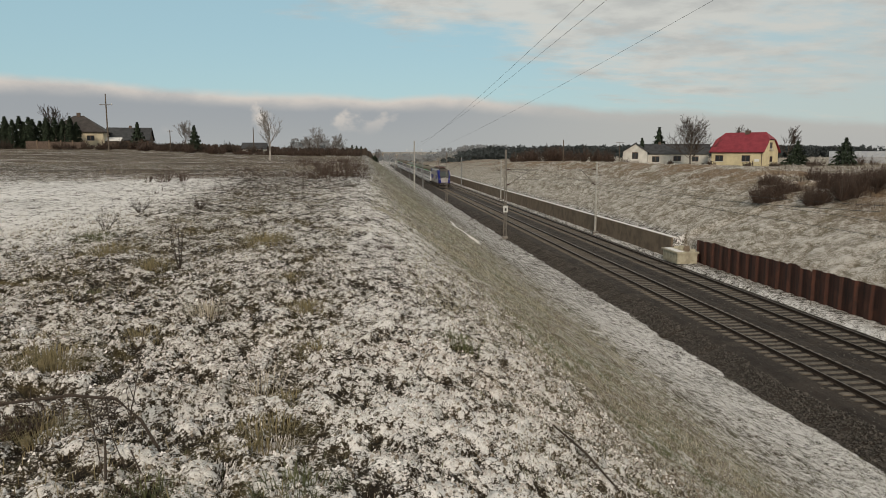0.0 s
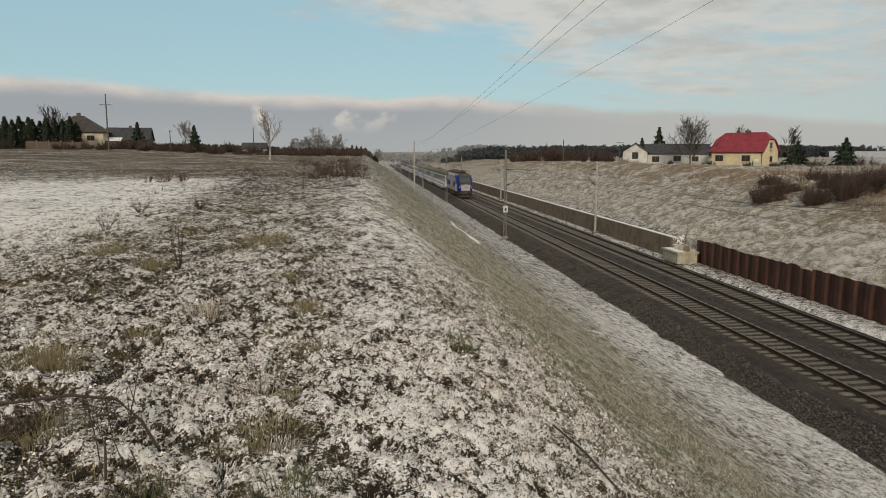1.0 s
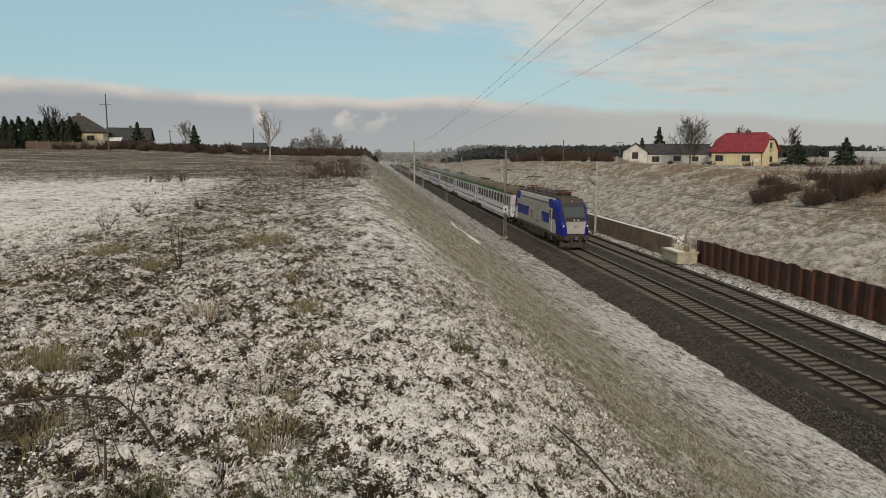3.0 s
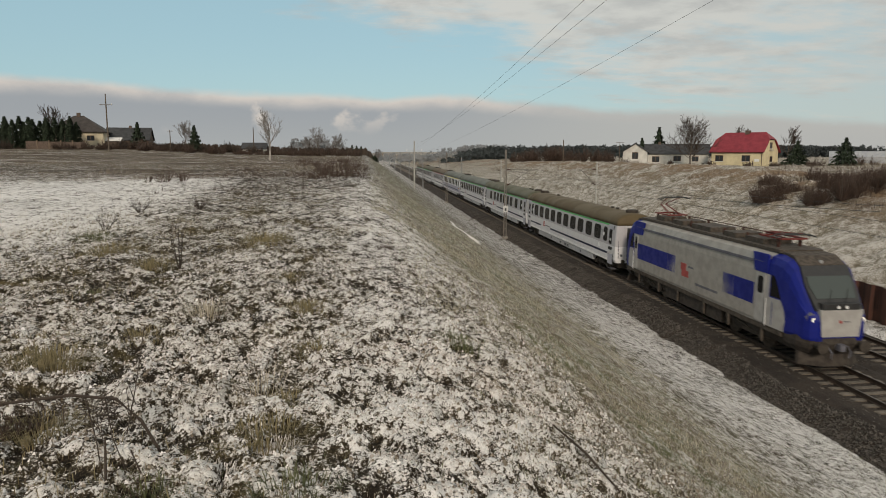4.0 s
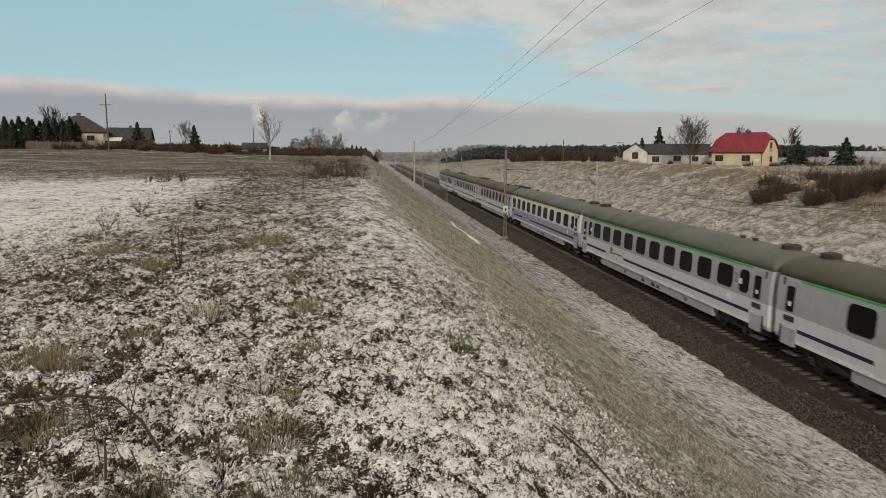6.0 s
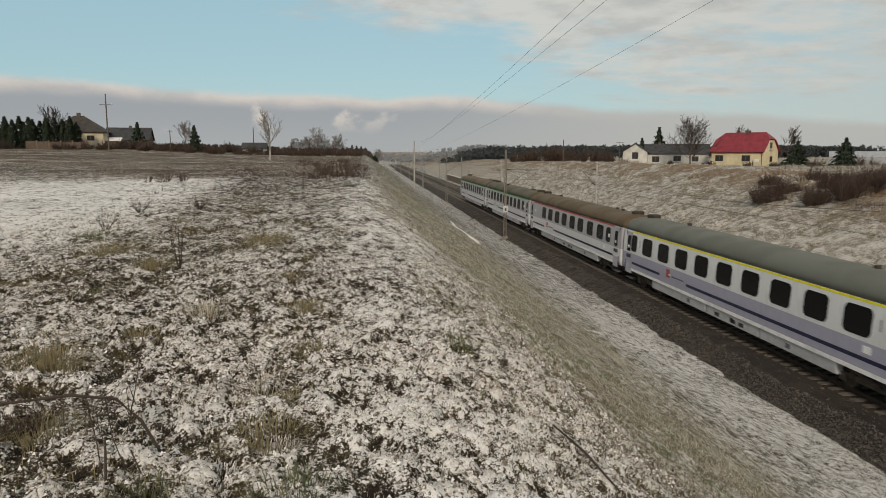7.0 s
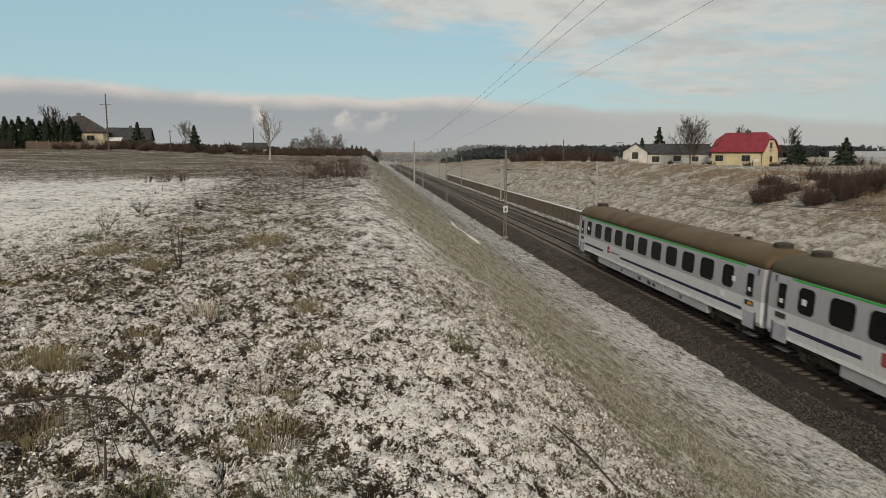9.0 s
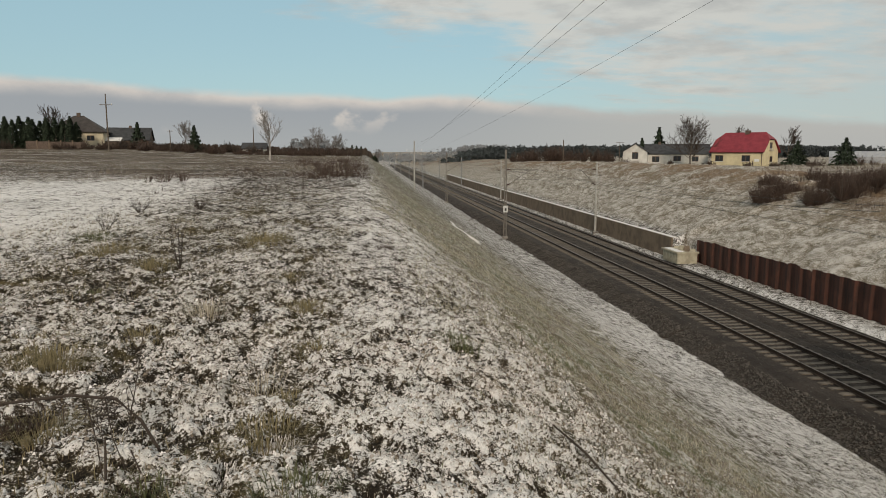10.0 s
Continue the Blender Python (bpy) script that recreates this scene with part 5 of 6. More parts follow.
def gable_house(at, label, w, d, h, ridge, wall, roofmat, windows, along="y", chimney=None, o=0.4, group=""):
    """Box of half sizes w, d with a pitched roof whose ridge runs along x or y."""
    t = thing("house", label, "house", at=at, group=group)
    s = Shape().box(-w, -d, -1.2, w, d, h)
    if along == "y":
        s.prism([(-w, -d, h + 0.003), (w, -d, h + 0.003), (0, -d, ridge - 0.15)], (0, 2 * d, 0))
    else:
        s.prism([(-w, -d, h + 0.003), (-w, 0, ridge - 0.15), (-w, d, h + 0.003)], (2 * w, 0, 0))
    part("wall", s, wall, t)
    a = w if along == "y" else d
    k = o * (ridge - h) / a
    ring = [(-a - o, h - k), (0, ridge), (a + o, h - k), (a + o, h - k + 0.2), (0, ridge + 0.22), (-a - o, h - k + 0.2)]
    if along == "y":
        r = Shape().prism([(x, -d - o, z + 0.02) for x, z in ring], (0, 2 * (d + o), 0))
    else:
        r = Shape().prism([(-w - o, y, z + 0.02) for y, z in ring], (2 * (w + o), 0, 0))
    roof = part("roof", r, roofmat, t)
    if chimney:
        part("chimney", Shape().box(chimney[0] - 0.35, chimney[1] - 0.3, ridge - 0.9, chimney[0] + 0.35, chimney[1] + 0.3, ridge + 0.8), M["brick"], roof)
    for args in windows:
        window(t, *args[:5], (w, d), *args[5:])
    return t


def hip_house():
    z = ground_at(-74, 200)
    t = thing("house", "cream two-storey house with a brown hipped roof", "house", at=pose(-78.8, 204.5, z, 0, 0, 10))
    part("wall", Shape().box(-6.6, -4.5, -1, 6.6, 4.5, 5.0), M["plaster_c"], t)
    r = Shape()
    o = 0.7
    lo = [(-6.6 - o, -4.5 - o, 4.75), (6.6 + o, -4.5 - o, 4.75), (6.6 + o, 4.5 + o, 4.75), (-6.6 - o, 4.5 + o, 4.75)]
    r.v = lo + [(x, y, zz + 0.22) for x, y, zz in lo] + [(-1.2, 0, 9.4), (1.2, 0, 9.4)]
    r.f = [(3, 2, 1, 0), (0, 1, 5, 4), (1, 2, 6, 5), (2, 3, 7, 6), (3, 0, 4, 7), (4, 5, 9, 8), (5, 6, 9), (6, 7, 8, 9), (7, 4, 8)]
    roof = part("roof", r, M["tile_brown"], t)
    part("chimney", Shape().box(-0.5, -0.4, 9.0, 0.4, 0.4, 10.2), M["brick"], roof)
    for u, zz, w, h in ((3.4, 2.5, 1.9, 1.4), (1.6, 0.0, 1.0, 1.2), (3.6, 0.2, 0.7, 0.6), (-3.0, 2.7, 1.6, 1.3)):
        window(t, "front", u, zz, w, h, (6.6, 4.5))
    window(t, "left", 0.0, 2.7, 1.6, 1.3, (6.6, 4.5))


red_house()
gable_house(pose(68.5, 169.5, ground_at(66, 165) - 0.3, 0, 0, -24), "off-white gabled house with a balcony and dark roof", 2.9, 4.2, 3.5, 5.5, M["plaster_w"], M["tile_dark"],
            [("front", 0.0, 1.7, 1.5, 1.7), ("front", 0.2, 0.0, 1.6, 1.1)], "y")
gable_house(pose(80.2, 171.5, ground_at(78, 170) - 0.4, 0, 0, -24), "long low grey house wing with a dark roof", 7.6, 3.8, 3.0, 5.2, M["plaster_w"], M["tile_dark"],
            [("front", -5.0, 0.8, 1.8, 1.5), ("front", 0.2, 1.1, 1.8, 1.3), ("front", 4.5, 1.0, 1.6, 1.3)], "x", chimney=(-4.2, 0))
hip_house()
gable_house(pose(-68.6, 214, ground_at(-66, 210), 0, 0, 8), "low house with a grey roof among firs", 5.8, 4.5, 2.9, 6.2, M["brick"], M["tile_dark"], [("front", -1.5, 0.8, 1.4, 1.2), ("front", 2.2, 0.8, 1.4, 1.2)], "x", chimney=(0.3, 0))
gable_house(pose(-71.2, 206, ground_at(-71, 206), 0, 0, 8), "brick shed with a snowy roof", 2.6, 2.2, 2.5, 3.2, M["brick"], M["snowcap"], [], "x")
gable_house(pose(-35.5, 232, ground_at(-35, 230) - 0.6, 0, 0, 4), "small distant house with a dark roof", 3.6, 3.2, 2.0, 3.7, M["plaster_w"], M["tile_dark"], [("front", -1.2, 0.5, 1.2, 1.0), ("front", 1.2, 0.5, 1.2, 1.0)], "x")
gable_house(pose(132, 168, ground_at(130, 165) - 0.2, 0, 0, -35), "long pale plastic greenhouse beyond scrub", 9.5, 3.6, 1.6, 3.0, M["poly"], M["poly"], [], "x", o=0.1)
gable_house(pose(103, 178, ground_at(103, 178) - 0.2, 0, 0, -35), "low pale shed behind a house", 5.5, 2.6, 1.7, 2.7, M["poly"], M["poly"], [], "x", o=0.1)


def fence_wall():
    t = thing("garden_wall", "brown panel garden wall with posts before firs", "wall")
    y = 186
    for k in range(5):
        x = -84.9 + 2.85 * k
        z = ground_at(x, y)
        part("panel", Shape().box(x, y - 0.06, z - 0.3, x + 2.55, y + 0.06, z + 2.1 - 0.05 * k), M["brick"], t)
        part("post", Shape().box(x + 2.555, y - 0.14, z - 0.3, x + 2.845, y + 0.14, z + 2.35, 0.03), M["concrete"], t)


fence_wall()


# ---- poles and wires ----
def utility_pole(x, y, h, arm, mat, label, lean=0.0, z=None):
    z = ground_at(x, y) if z is None else z
    t = thing("utility_pole", label, "utility pole", group="utility poles", at=pose(x, y, z))
    part("shaft", Shape().tube([(0, 0, -0.4), (lean * h, 0, h)], [0.17, 0.11], 8), mat, t)
    if arm:
        za = h - arm[1]
        part("crossarm", Shape().box(-arm[0] + lean * za, -0.06, za - 0.06, arm[0] + lean * za, 0.06, za + 0.06), mat, t)
        for u in (-0.92, 0.0, 0.92):
            part("insulator", Shape().tube([(u * arm[0] + lean * za, 0, za + 0.06), (u * arm[0] + lean * za, 0, za + 0.3)], 0.06, 6), M["frame_w"], t)
    return t


utility_pole(-52.4, 150, 11.7, (1.25, 2.2), M["wood"], "dark wooden power pole with a crossarm")
utility_pole(-34.0, 220, 7.9, None, M["wood"], "thin wooden pole on the field's edge")
utility_pole(-58.8, 220, 6.0, (0.8, 0.3), M["wood"], "short wooden pole with a crossarm")
utility_pole(58.5, 200, 6.4, None, M["wood"], "wooden pole behind the cutting")
utility_pole(98.5, 260, 7.3, (1.6, 0.2), M["wood"], "distant wooden pole with a crossarm")
utility_pole(9.25, 129.6, 9.2, (1.5, 1.9), M["galv"], "pale concrete power pole on the bank with a crossarm")


def power_line():
    t = thing("power_line", "three thin dark power wires overhead", "power line")
    for (ax, bx, by, bz) in ((8.0, 5.78, 20.0, 13.55), (9.25, 6.35, 20.0, 13.55), (10.6, 9.25, 20.0, 13.6)):
        a, b = Vector((ax, 129.6, 8.4 if ax != 9.25 else 9.9)), Vector((bx, by, bz))
        b = a + (b - a) * (165 / 109.6)
        pts = []
        for k in range(41):
            f = k / 40
            p = a.lerp(b, f)
            pts.append((p.x, p.y, p.z - 5.0 * f * (1 - f)))
        part("wire", Shape().tube(pts, 0.0048, 4), M["wire"], t)


power_line()


# ---- trees and scrub ----
def limb(s, rng, p, d, length, r, depth, spread, rise, thin=0.011):
    """One branch with its twigs, tapering."""
    pts, q = [p], Vector(p)
    d = d.normalized()
    n = 3
    for _ in range(n):
        d = (d + Vector((rng.gauss(0, 0.14), rng.gauss(0, 0.14), rise * 0.25 + rng.gauss(0, 0.05)))).normalized()
        q = q + d * (length / n)
        pts.append(q.copy())
    s.tube(pts, [max(thin, r * (1 - 0.5 * k / n)) for k in range(n + 1)], 5 if depth > 2 else 3)
    if depth == 0:
        return
    for _ in range(rng.randint(3, 4)):
        k = rng.randint(1, n)
        nd = (d + Vector((rng.gauss(0, spread), rng.gauss(0, spread), rng.gauss(0.1, spread * 0.5)))).normalized()
        limb(s, rng, pts[k], nd, length * rng.uniform(0.55, 0.8), r * 0.5, depth - 1, spread, rise, thin)


def bare_tree(x, y, h, label, seed, spread=0.5, trunk="bark", thin=0.02, z=None, limbs=11, first=0.25, twigs="twig", reach=0.3):
    rng = random.Random(seed)
    z = ground_at(x, y) if z is None else z
    t = thing("bare_tree", label, "tree", group="bare trees", at=pose(x, y, z))
    r0 = h * 0.018 + 0.03
    pts = [Vector((rng.gauss(0, 0.012) * h * k / 6, rng.gauss(0, 0.012) * h * k / 6, -0.3 + (h * 0.85 + 0.3) * k / 6)) for k in range(7)]
    part("trunk", Shape().tube(pts, [r0 * (1 - 0.8 * k / 6) for k in range(7)], 7), M[trunk], t)
    c = Shape()
    for k in range(limbs):
        f = first + (0.97 - first) * k / limbs
        p = pts[min(5, int(f * 6))].lerp(pts[min(6, int(f * 6) + 1)], f * 6 - int(f * 6))
        a = rng.uniform(0, 6.28)
        d = Vector((math.cos(a) * spread * 1.4, math.sin(a) * spread * 1.4, 0.75))
        limb(c, rng, p, d, h * reach * (1.15 - 0.6 * f), r0 * 0.4, 3, spread, 0.3, thin)
    part("crown", c, M[twigs], t, "leafless branches and twigs")


def needle_spray(s, rng, c, d, length, w):
    """A drooping flat spray of needles."""
    side = d.cross(Vector((0, 0, 1))).normalized() * w
    tip = c + d * length + Vector((0, 0, -length * 0.25))
    m = c + d * length * 0.55 + Vector((0, 0, length * 0.05))
    s.tri(c, m + side, tip)
    s.tri(c, tip, m - side)
    s.tri(m + side * 0.5, tip + Vector((0, 0, -w)), m - side * 0.5 + Vector((0, 0, -w * 0.7)))


def conifer(x, y, h, w, label, seed, column=False, category="tree", name="fir_tree", z=None):
    rng = random.Random(seed)
    z = ground_at(x, y) if z is None else z
    t = thing(name, label, category, group="evergreens", at=pose(x, y, z))
    part("trunk", Shape().tube([(0, 0, -0.3), (0, 0, h * 0.95)], [h * 0.02 + 0.04, 0.02], 6), M["bark"], t)
    s = Shape()
    n = 850 if not column else 420
    for k in range(n):
        f = (k + rng.random()) / n
        zz = h * (0.04 + 0.96 * f)
        if column:
            rad = w * (min(1.0, (1 - f) * 2.6) ** 0.75) * (0.75 + 0.25 * min(1, f * 5))
        else:
            rad = w * (1 - f) ** 0.85 * (0.72 + 0.28 * math.sin(f * 40 + seed)) + 0.05
        a = rng.uniform(0, 6.283)
        rr = rad * rng.uniform(0.35, 0.75)
        c = Vector((math.cos(a) * rr, math.sin(a) * rr, zz))
        d = Vector((math.cos(a + rng.gauss(0, 0.4)), math.sin(a + rng.gauss(0, 0.4)), 0.9 if column else rng.uniform(-0.2, 0.25)))
        needle_spray(s, rng, c, d, max(0.18, rad * rng.uniform(0.35, 0.65)), max(0.12, h * 0.055 * rng.uniform(0.6, 1.2)))
    part("crown", s, M["needle"], t, "dark green needles")


def shrub(x, y, w, h, label, seed, mat="rustwig", n=700, thick=0.016, z=None):
    rng = random.Random(seed)
    z = ground_at(x, y) if z is None else z
    t = thing("shrub", label, "shrub", group="bare shrubs", at=pose(x, y, z))
    s = Shape()
    stem = Shape()

    def twig(p, d, l, wd):
        q = p + d * l
        m = p.lerp(q, 0.5) + Vector((rng.gauss(0, 0.07), rng.gauss(0, 0.07), 0.04)) * l
        sd = Vector((rng.gauss(0, 1), rng.gauss(0, 1), 0)).normalized() * wd
        s.quad(p - sd, p + sd, m + sd * 0.7, m - sd * 0.7)
        s.tri(m - sd * 0.7, m + sd * 0.7, q)

    # stems fan out of a few stools, each with side twigs towards its tip
    stools = [(rng.uniform(-0.7, 0.7) * w, rng.uniform(-0.7, 0.7) * w, rng.uniform(0.5, 1.1)) for _ in range(6)] + [(0, 0, 1.1)]
    for k in range(n // 7):
        cx, cy, tall = stools[k % 7]
        a = rng.uniform(0, 6.283)
        lean = abs(rng.gauss(0, 0.85))
        p = Vector((cx + math.cos(a) * 0.1 * w, cy + math.sin(a) * 0.1 * w, -0.05))
        d = Vector((math.cos(a) * lean, math.sin(a) * lean, 1.0)).normalized()
        l = h * tall * rng.uniform(0.55, 1.05) / (1 + 0.35 * lean)
        twig(p, d, l, thick * 1.5)
        for _ in range(6):
            f = rng.uniform(0.25, 0.95)
            dd = (d + Vector((rng.gauss(0, 0.9), rng.gauss(0, 0.9), rng.gauss(0.1, 0.4)))).normalized()
            twig(p + d * l * f, dd, l * rng.uniform(0.15, 0.42), thick)
    for cx, cy, tall in stools:
        stem.tube([(cx, cy, -0.25), (cx + rng.gauss(0, 0.1) * w, cy + rng.gauss(0, 0.1) * w, h * tall * 0.6)], [0.035, 0.012], 4)
    tagged(part("stem_cluster", stem, M["bark"], t), kind="stuff")
    tagged(part("twig_mass", s, M[mat], t, "dense bare twigs"), kind="stuff")


# behind the cutting
bare_tree(75.0, 153, 9.0, "large bare spreading tree before a house", 3, 0.62, limbs=28, first=0.14, thin=0.024, reach=0.4)
bare_tree(105.5, 187, 9.5, "bare tree behind the red-roofed house", 4, 0.5, thin=0.03)
bare_tree(123, 190, 9.5, "bare tree on the edge of the fields", 5, 0.5, thin=0.03)
conifer(87.9, 200, 10.3, 3.3, "dark spruce behind low roofs", 11)
conifer(83.5, 202, 7.0, 2.4, "dark spruce behind low roofs", 12)
conifer(99.4, 150, 5.6, 2.9, "small dark fir beside a yellow house", 13)
conifer(104.0, 140, 6.2, 3.0, "dark fir above scrub", 14)
for k, (x, y, w, h) in enumerate([(34.0, 55.3, 1.7, 1.8), (35.4, 56.4, 1.5, 2.0), (36.0, 52.0, 1.1, 2.3), (38.3, 51.0, 1.4, 2.5), (39.6, 51.5, 1.5, 2.7), (41.8, 50, 1.6, 2.5), (43.6, 49.0, 1.8, 2.4), (45.5, 56, 2.4, 1.8), (41.5, 60, 2.4, 1.6), (48.5, 58, 2.6, 2.0), (37.3, 57.5, 1.6, 1.3), (39.2, 55.0, 1.3, 1.5), (41.0, 54.5, 1.8, 1.6), (43.5, 54.0, 1.7, 1.9), (46.6, 52.0, 2.0, 2.4), (38.6, 61.5, 1.8, 1.2)]):
    shrub(x, y, w, h, "brown leafless shrub on the snowy far bank", 50 + k, n=2800, thick=0.011)
for k, (x, y, w, h) in enumerate([(76, 146, 1.6, 1.4), (83.5, 143, 1.8, 1.3), (88, 140, 1.6, 1.2), (70, 152, 1.5, 1.1), (97, 140, 2.6, 2.0), (62, 160, 2.4, 1.8), (108, 140, 3.0, 2.2), (115, 140, 3.0, 2.6), (53, 175, 2.6, 2.0), (115, 132, 3.2, 3.0), (122, 134, 3.0, 2.6)]):
    shrub(x, y, w, h, "bare garden shrub near houses", 70 + k, n=900, thick=0.035)
for k, (x, h) in enumerate([(50, 3.6), (54, 4.4), (58, 4.9), (62, 5.6), (66, 5.8), (70, 5.2), (74, 5.4), (79, 4.8), (84, 4.4)]):
    shrub(x, 228 + 3 * (k % 3), 3.6, h, "tall brown bare thicket before a pine wood", 400 + k, n=1500, thick=0.05)

# across the field
for k in range(16):
    x = -93.8 + 1.28 * k + 0.3 * math.sin(k * 2.3)
    conifer(x, 191 + 0.8 * math.sin(k * 1.7), 7.0 + 1.5 * math.sin(k * 1.9) ** 2, 1.15, "tall dark columnar evergreen in a row", 100 + k, True, name="columnar_evergreen")
bare_tree(-81.5, 193, 10.5, "pale bare tree beside a hipped roof", 21, 0.35, "birch", 0.03)
conifer(-60.8, 196, 7.4, 2.6, "dark fir before a low house", 22)
conifer(-44.6, 190, 6.9, 2.3, "dark fir on the field's edge", 23)
bare_tree(-49.5, 200, 7.0, "bare round tree on the field's edge", 24, 0.5, thin=0.02, twigs="hazetwig", limbs=16, reach=0.36)
bare_tree(-14.6, 110, 6.9, "slender pale birch without leaves", 25, 0.32, "birch", 0.012, limbs=13, twigs="paletwig")
bare_tree(-15.2, 230, 7.6, "bare tree on the skyline", 26, 0.6, thin=0.02, twigs="hazetwig", limbs=16, reach=0.36)
bare_tree(-8.6, 232, 6.0, "bare round tree on the skyline", 27, 0.6, thin=0.02, twigs="hazetwig", limbs=16, reach=0.36)
bare_tree(-19.0, 240, 5.5, "bare tree on the skyline", 28, 0.5, thin=0.02, twigs="hazetwig", limbs=16, reach=0.36)
bare_tree(5.5, 285, 5.0, "bare tree above the cutting", 29, 0.6, thin=0.02, twigs="hazetwig", limbs=16, reach=0.36)
for k in range(6):
    conifer(-4.6 + 1.7 * k, 262 + 3 * math.sin(k), 3.6 - 0.25 * k, 1.5, "dark evergreen in a clump on the skyline", 130 + k)
rs = random.Random(77)
for k in range(34):
    x = -72 + 2.1 * k + rs.uniform(-1, 1)
    y = 176 + rs.uniform(-8, 12)
    shrub(x, y, rs.uniform(1.8, 3.4), rs.uniform(1.3, 2.6), "brown bare hedge shrub along the field", 200 + k, n=800, thick=0.055)
for k in range(18):
    x, y = -13 + 12.4 * rs.random() ** 0.7, rs.uniform(40, 92)
    shrub(x, y, rs.uniform(0.8, 1.7), rs.uniform(0.5, 1.1), "reddish-brown bare shrub on the rim", 240 + k, n=420, thick=0.012)
for k, (x, y, w, h) in enumerate([(-63.5, 188, 2.0, 2.6), (-58.4, 190, 2.2, 3.2), (-56.0, 191, 2.0, 2.6), (-52.5, 193, 2.4, 2.2), (-47.2, 188, 1.8, 2.6), (-42.3, 190, 1.8, 2.2), (-38.5, 205, 2.8, 3.4), (-33.0, 215, 2.4, 2.6), (-29.0, 218, 2.6, 2.4), (-23.5, 226, 3.0, 3.2), (-17.0, 228, 2.8, 3.6), (-11.5, 230, 2.6, 3.0), (-91.0, 184, 2.0, 2.6), (-88.0, 183, 1.8, 2.2)]):
    shrub(x, y, w, h, "dark bare bush among the village gardens", 460 + k, mat="twig", n=1000, thick=0.085)


def far_forest():
    rng = random.Random(31)
    s = Shape()

    def pine(x, y, z, h):
        s.tube([(x, y, z - 0.5), (x, y, z + h * 0.9)], [0.16, 0.05], 4)
        for _ in range(15):
            f = rng.uniform(0.25, 1.0)
            r = h * 0.26 * (1.15 - f) + 0.25
            a = rng.uniform(0, 6.283)
            c = Vector((x + math.cos(a) * r * 0.7, y + math.sin(a) * r * 0.7, z + h * f))
            q = [c + Vector((rng.gauss(0, 0.62), rng.gauss(0, 0.62), rng.gauss(0, 0.55))) * (0.5 + r * 0.6) for _ in range(5)]
            k = len(s.v)
            s.v += [tuple(v) for v in q]
            s.f += [(k, k + 1, k + 2), (k, k + 2, k + 3), (k + 1, k + 4, k + 3), (k, k + 3, k + 4)]
    for k in range(1000):
        a = rng.random()
        x = 50 + 320 * a
        y = 405 + rng.uniform(0, 60) + 30 * math.sin(a * 9)
        h = 5.2 + 2.2 * float(vnoise(x, y, 25.0, 61)) + 1.4 * rng.random()
        if x < 62:
            h *= 0.55
        pine(x, y, float(land(x, y)), h)
    for k in range(60):
        x = 44 + 30 * rng.random()
        pine(x, 330 + 20 * rng.random(), float(land(x, 340)), 2.5 + 1.5 * rng.random())
    tagged(part("far_pine_wood", s, M["forest"]), "dark pine wood along the horizon", "forest", kind="stuff")
    # added trees in haze colour fill the gap where the line fades out
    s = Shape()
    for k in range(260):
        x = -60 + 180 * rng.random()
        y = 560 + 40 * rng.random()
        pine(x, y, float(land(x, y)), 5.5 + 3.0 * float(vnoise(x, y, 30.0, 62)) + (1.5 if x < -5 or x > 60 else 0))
    tagged(part("hazy_wood", s, M["hazewood"]), "pale grey-blue trees standing in for haze at the line's far end", "forest", kind="stuff")
    s2 = Shape()
    rng2 = random.Random(32)
    for k in range(2600):
        x = rng2.uniform(-170, 2)
        y = rng2.uniform(225, 300)
        z = float(land(x, y))
        h = rng2.uniform(1.0, 2.6)
        a = rng2.uniform(0, 3.14)
        d = Vector((math.cos(a), math.sin(a), 0)) * rng2.uniform(0.3, 1.0)
        p = Vector((x, y, z))
        s2.quad(p - d, p + d, p + d * 0.6 + Vector((0, 0, h)), p - d * 0.5 + Vector((0, 0, h * 0.8)))
    tagged(part("far_hedge", s2, M["twig"]), "distant bare hedges on the horizon", "hedge", kind="stuff")


far_forest()


# ---- grass, weeds and twigs ----
def blades(name, label, spots, mat, seed):
    """spots: rows of x range, y range, count, height, width, tilt."""
    rng = random.Random(seed)
    s = Shape()
    for x0, x1, y0, y1, n, h, w, tilt in spots:
        xs = np.array([rng.uniform(x0, x1) for _ in range(n)])
        ys = np.array([y0 + (y1 - y0) * rng.random() ** 1.6 for _ in range(n)])
        zs = land(xs, ys)
        if (y0 > 14 and mat != "bankgrass") or mat == "straw" or seed == 22:
            # weeds grow in patches
            keep = vnoise(xs, ys, 6.0, seed + 90) + 0.5 * vnoise(xs, ys, 1.6, seed + 91) > np.array([0.55 + 0.5 * rng.random() for _ in range(n)])
            xs, ys, zs = xs[keep], ys[keep], zs[keep]
        lp = lumps(xs, ys)[0]
        for x, y, z, q in zip(xs, ys, zs, lp):
            p = Vector((x, y, z + q - 0.01))
            a = rng.uniform(0, 6.283)
            hh = h * rng.uniform(0.4, 1.3)
            lean = Vector((math.cos(a), math.sin(a), 0)) * hh * tilt * rng.uniform(0.3, 1.2)
            sd = Vector((-math.sin(a), math.cos(a), 0)) * w * rng.uniform(0.6, 1.2)
            m = p + lean * 0.35 + Vector((0, 0, hh * 0.7))
            e = p + lean + Vector((0, 0, hh * 0.85))
            s.quad(p - sd, p + sd, m + sd * 0.7, m - sd * 0.7)
            s.tri(m - sd * 0.7, m + sd * 0.7, e)
    tagged(part(name, s, M[mat]), label, "grass", kind="stuff")


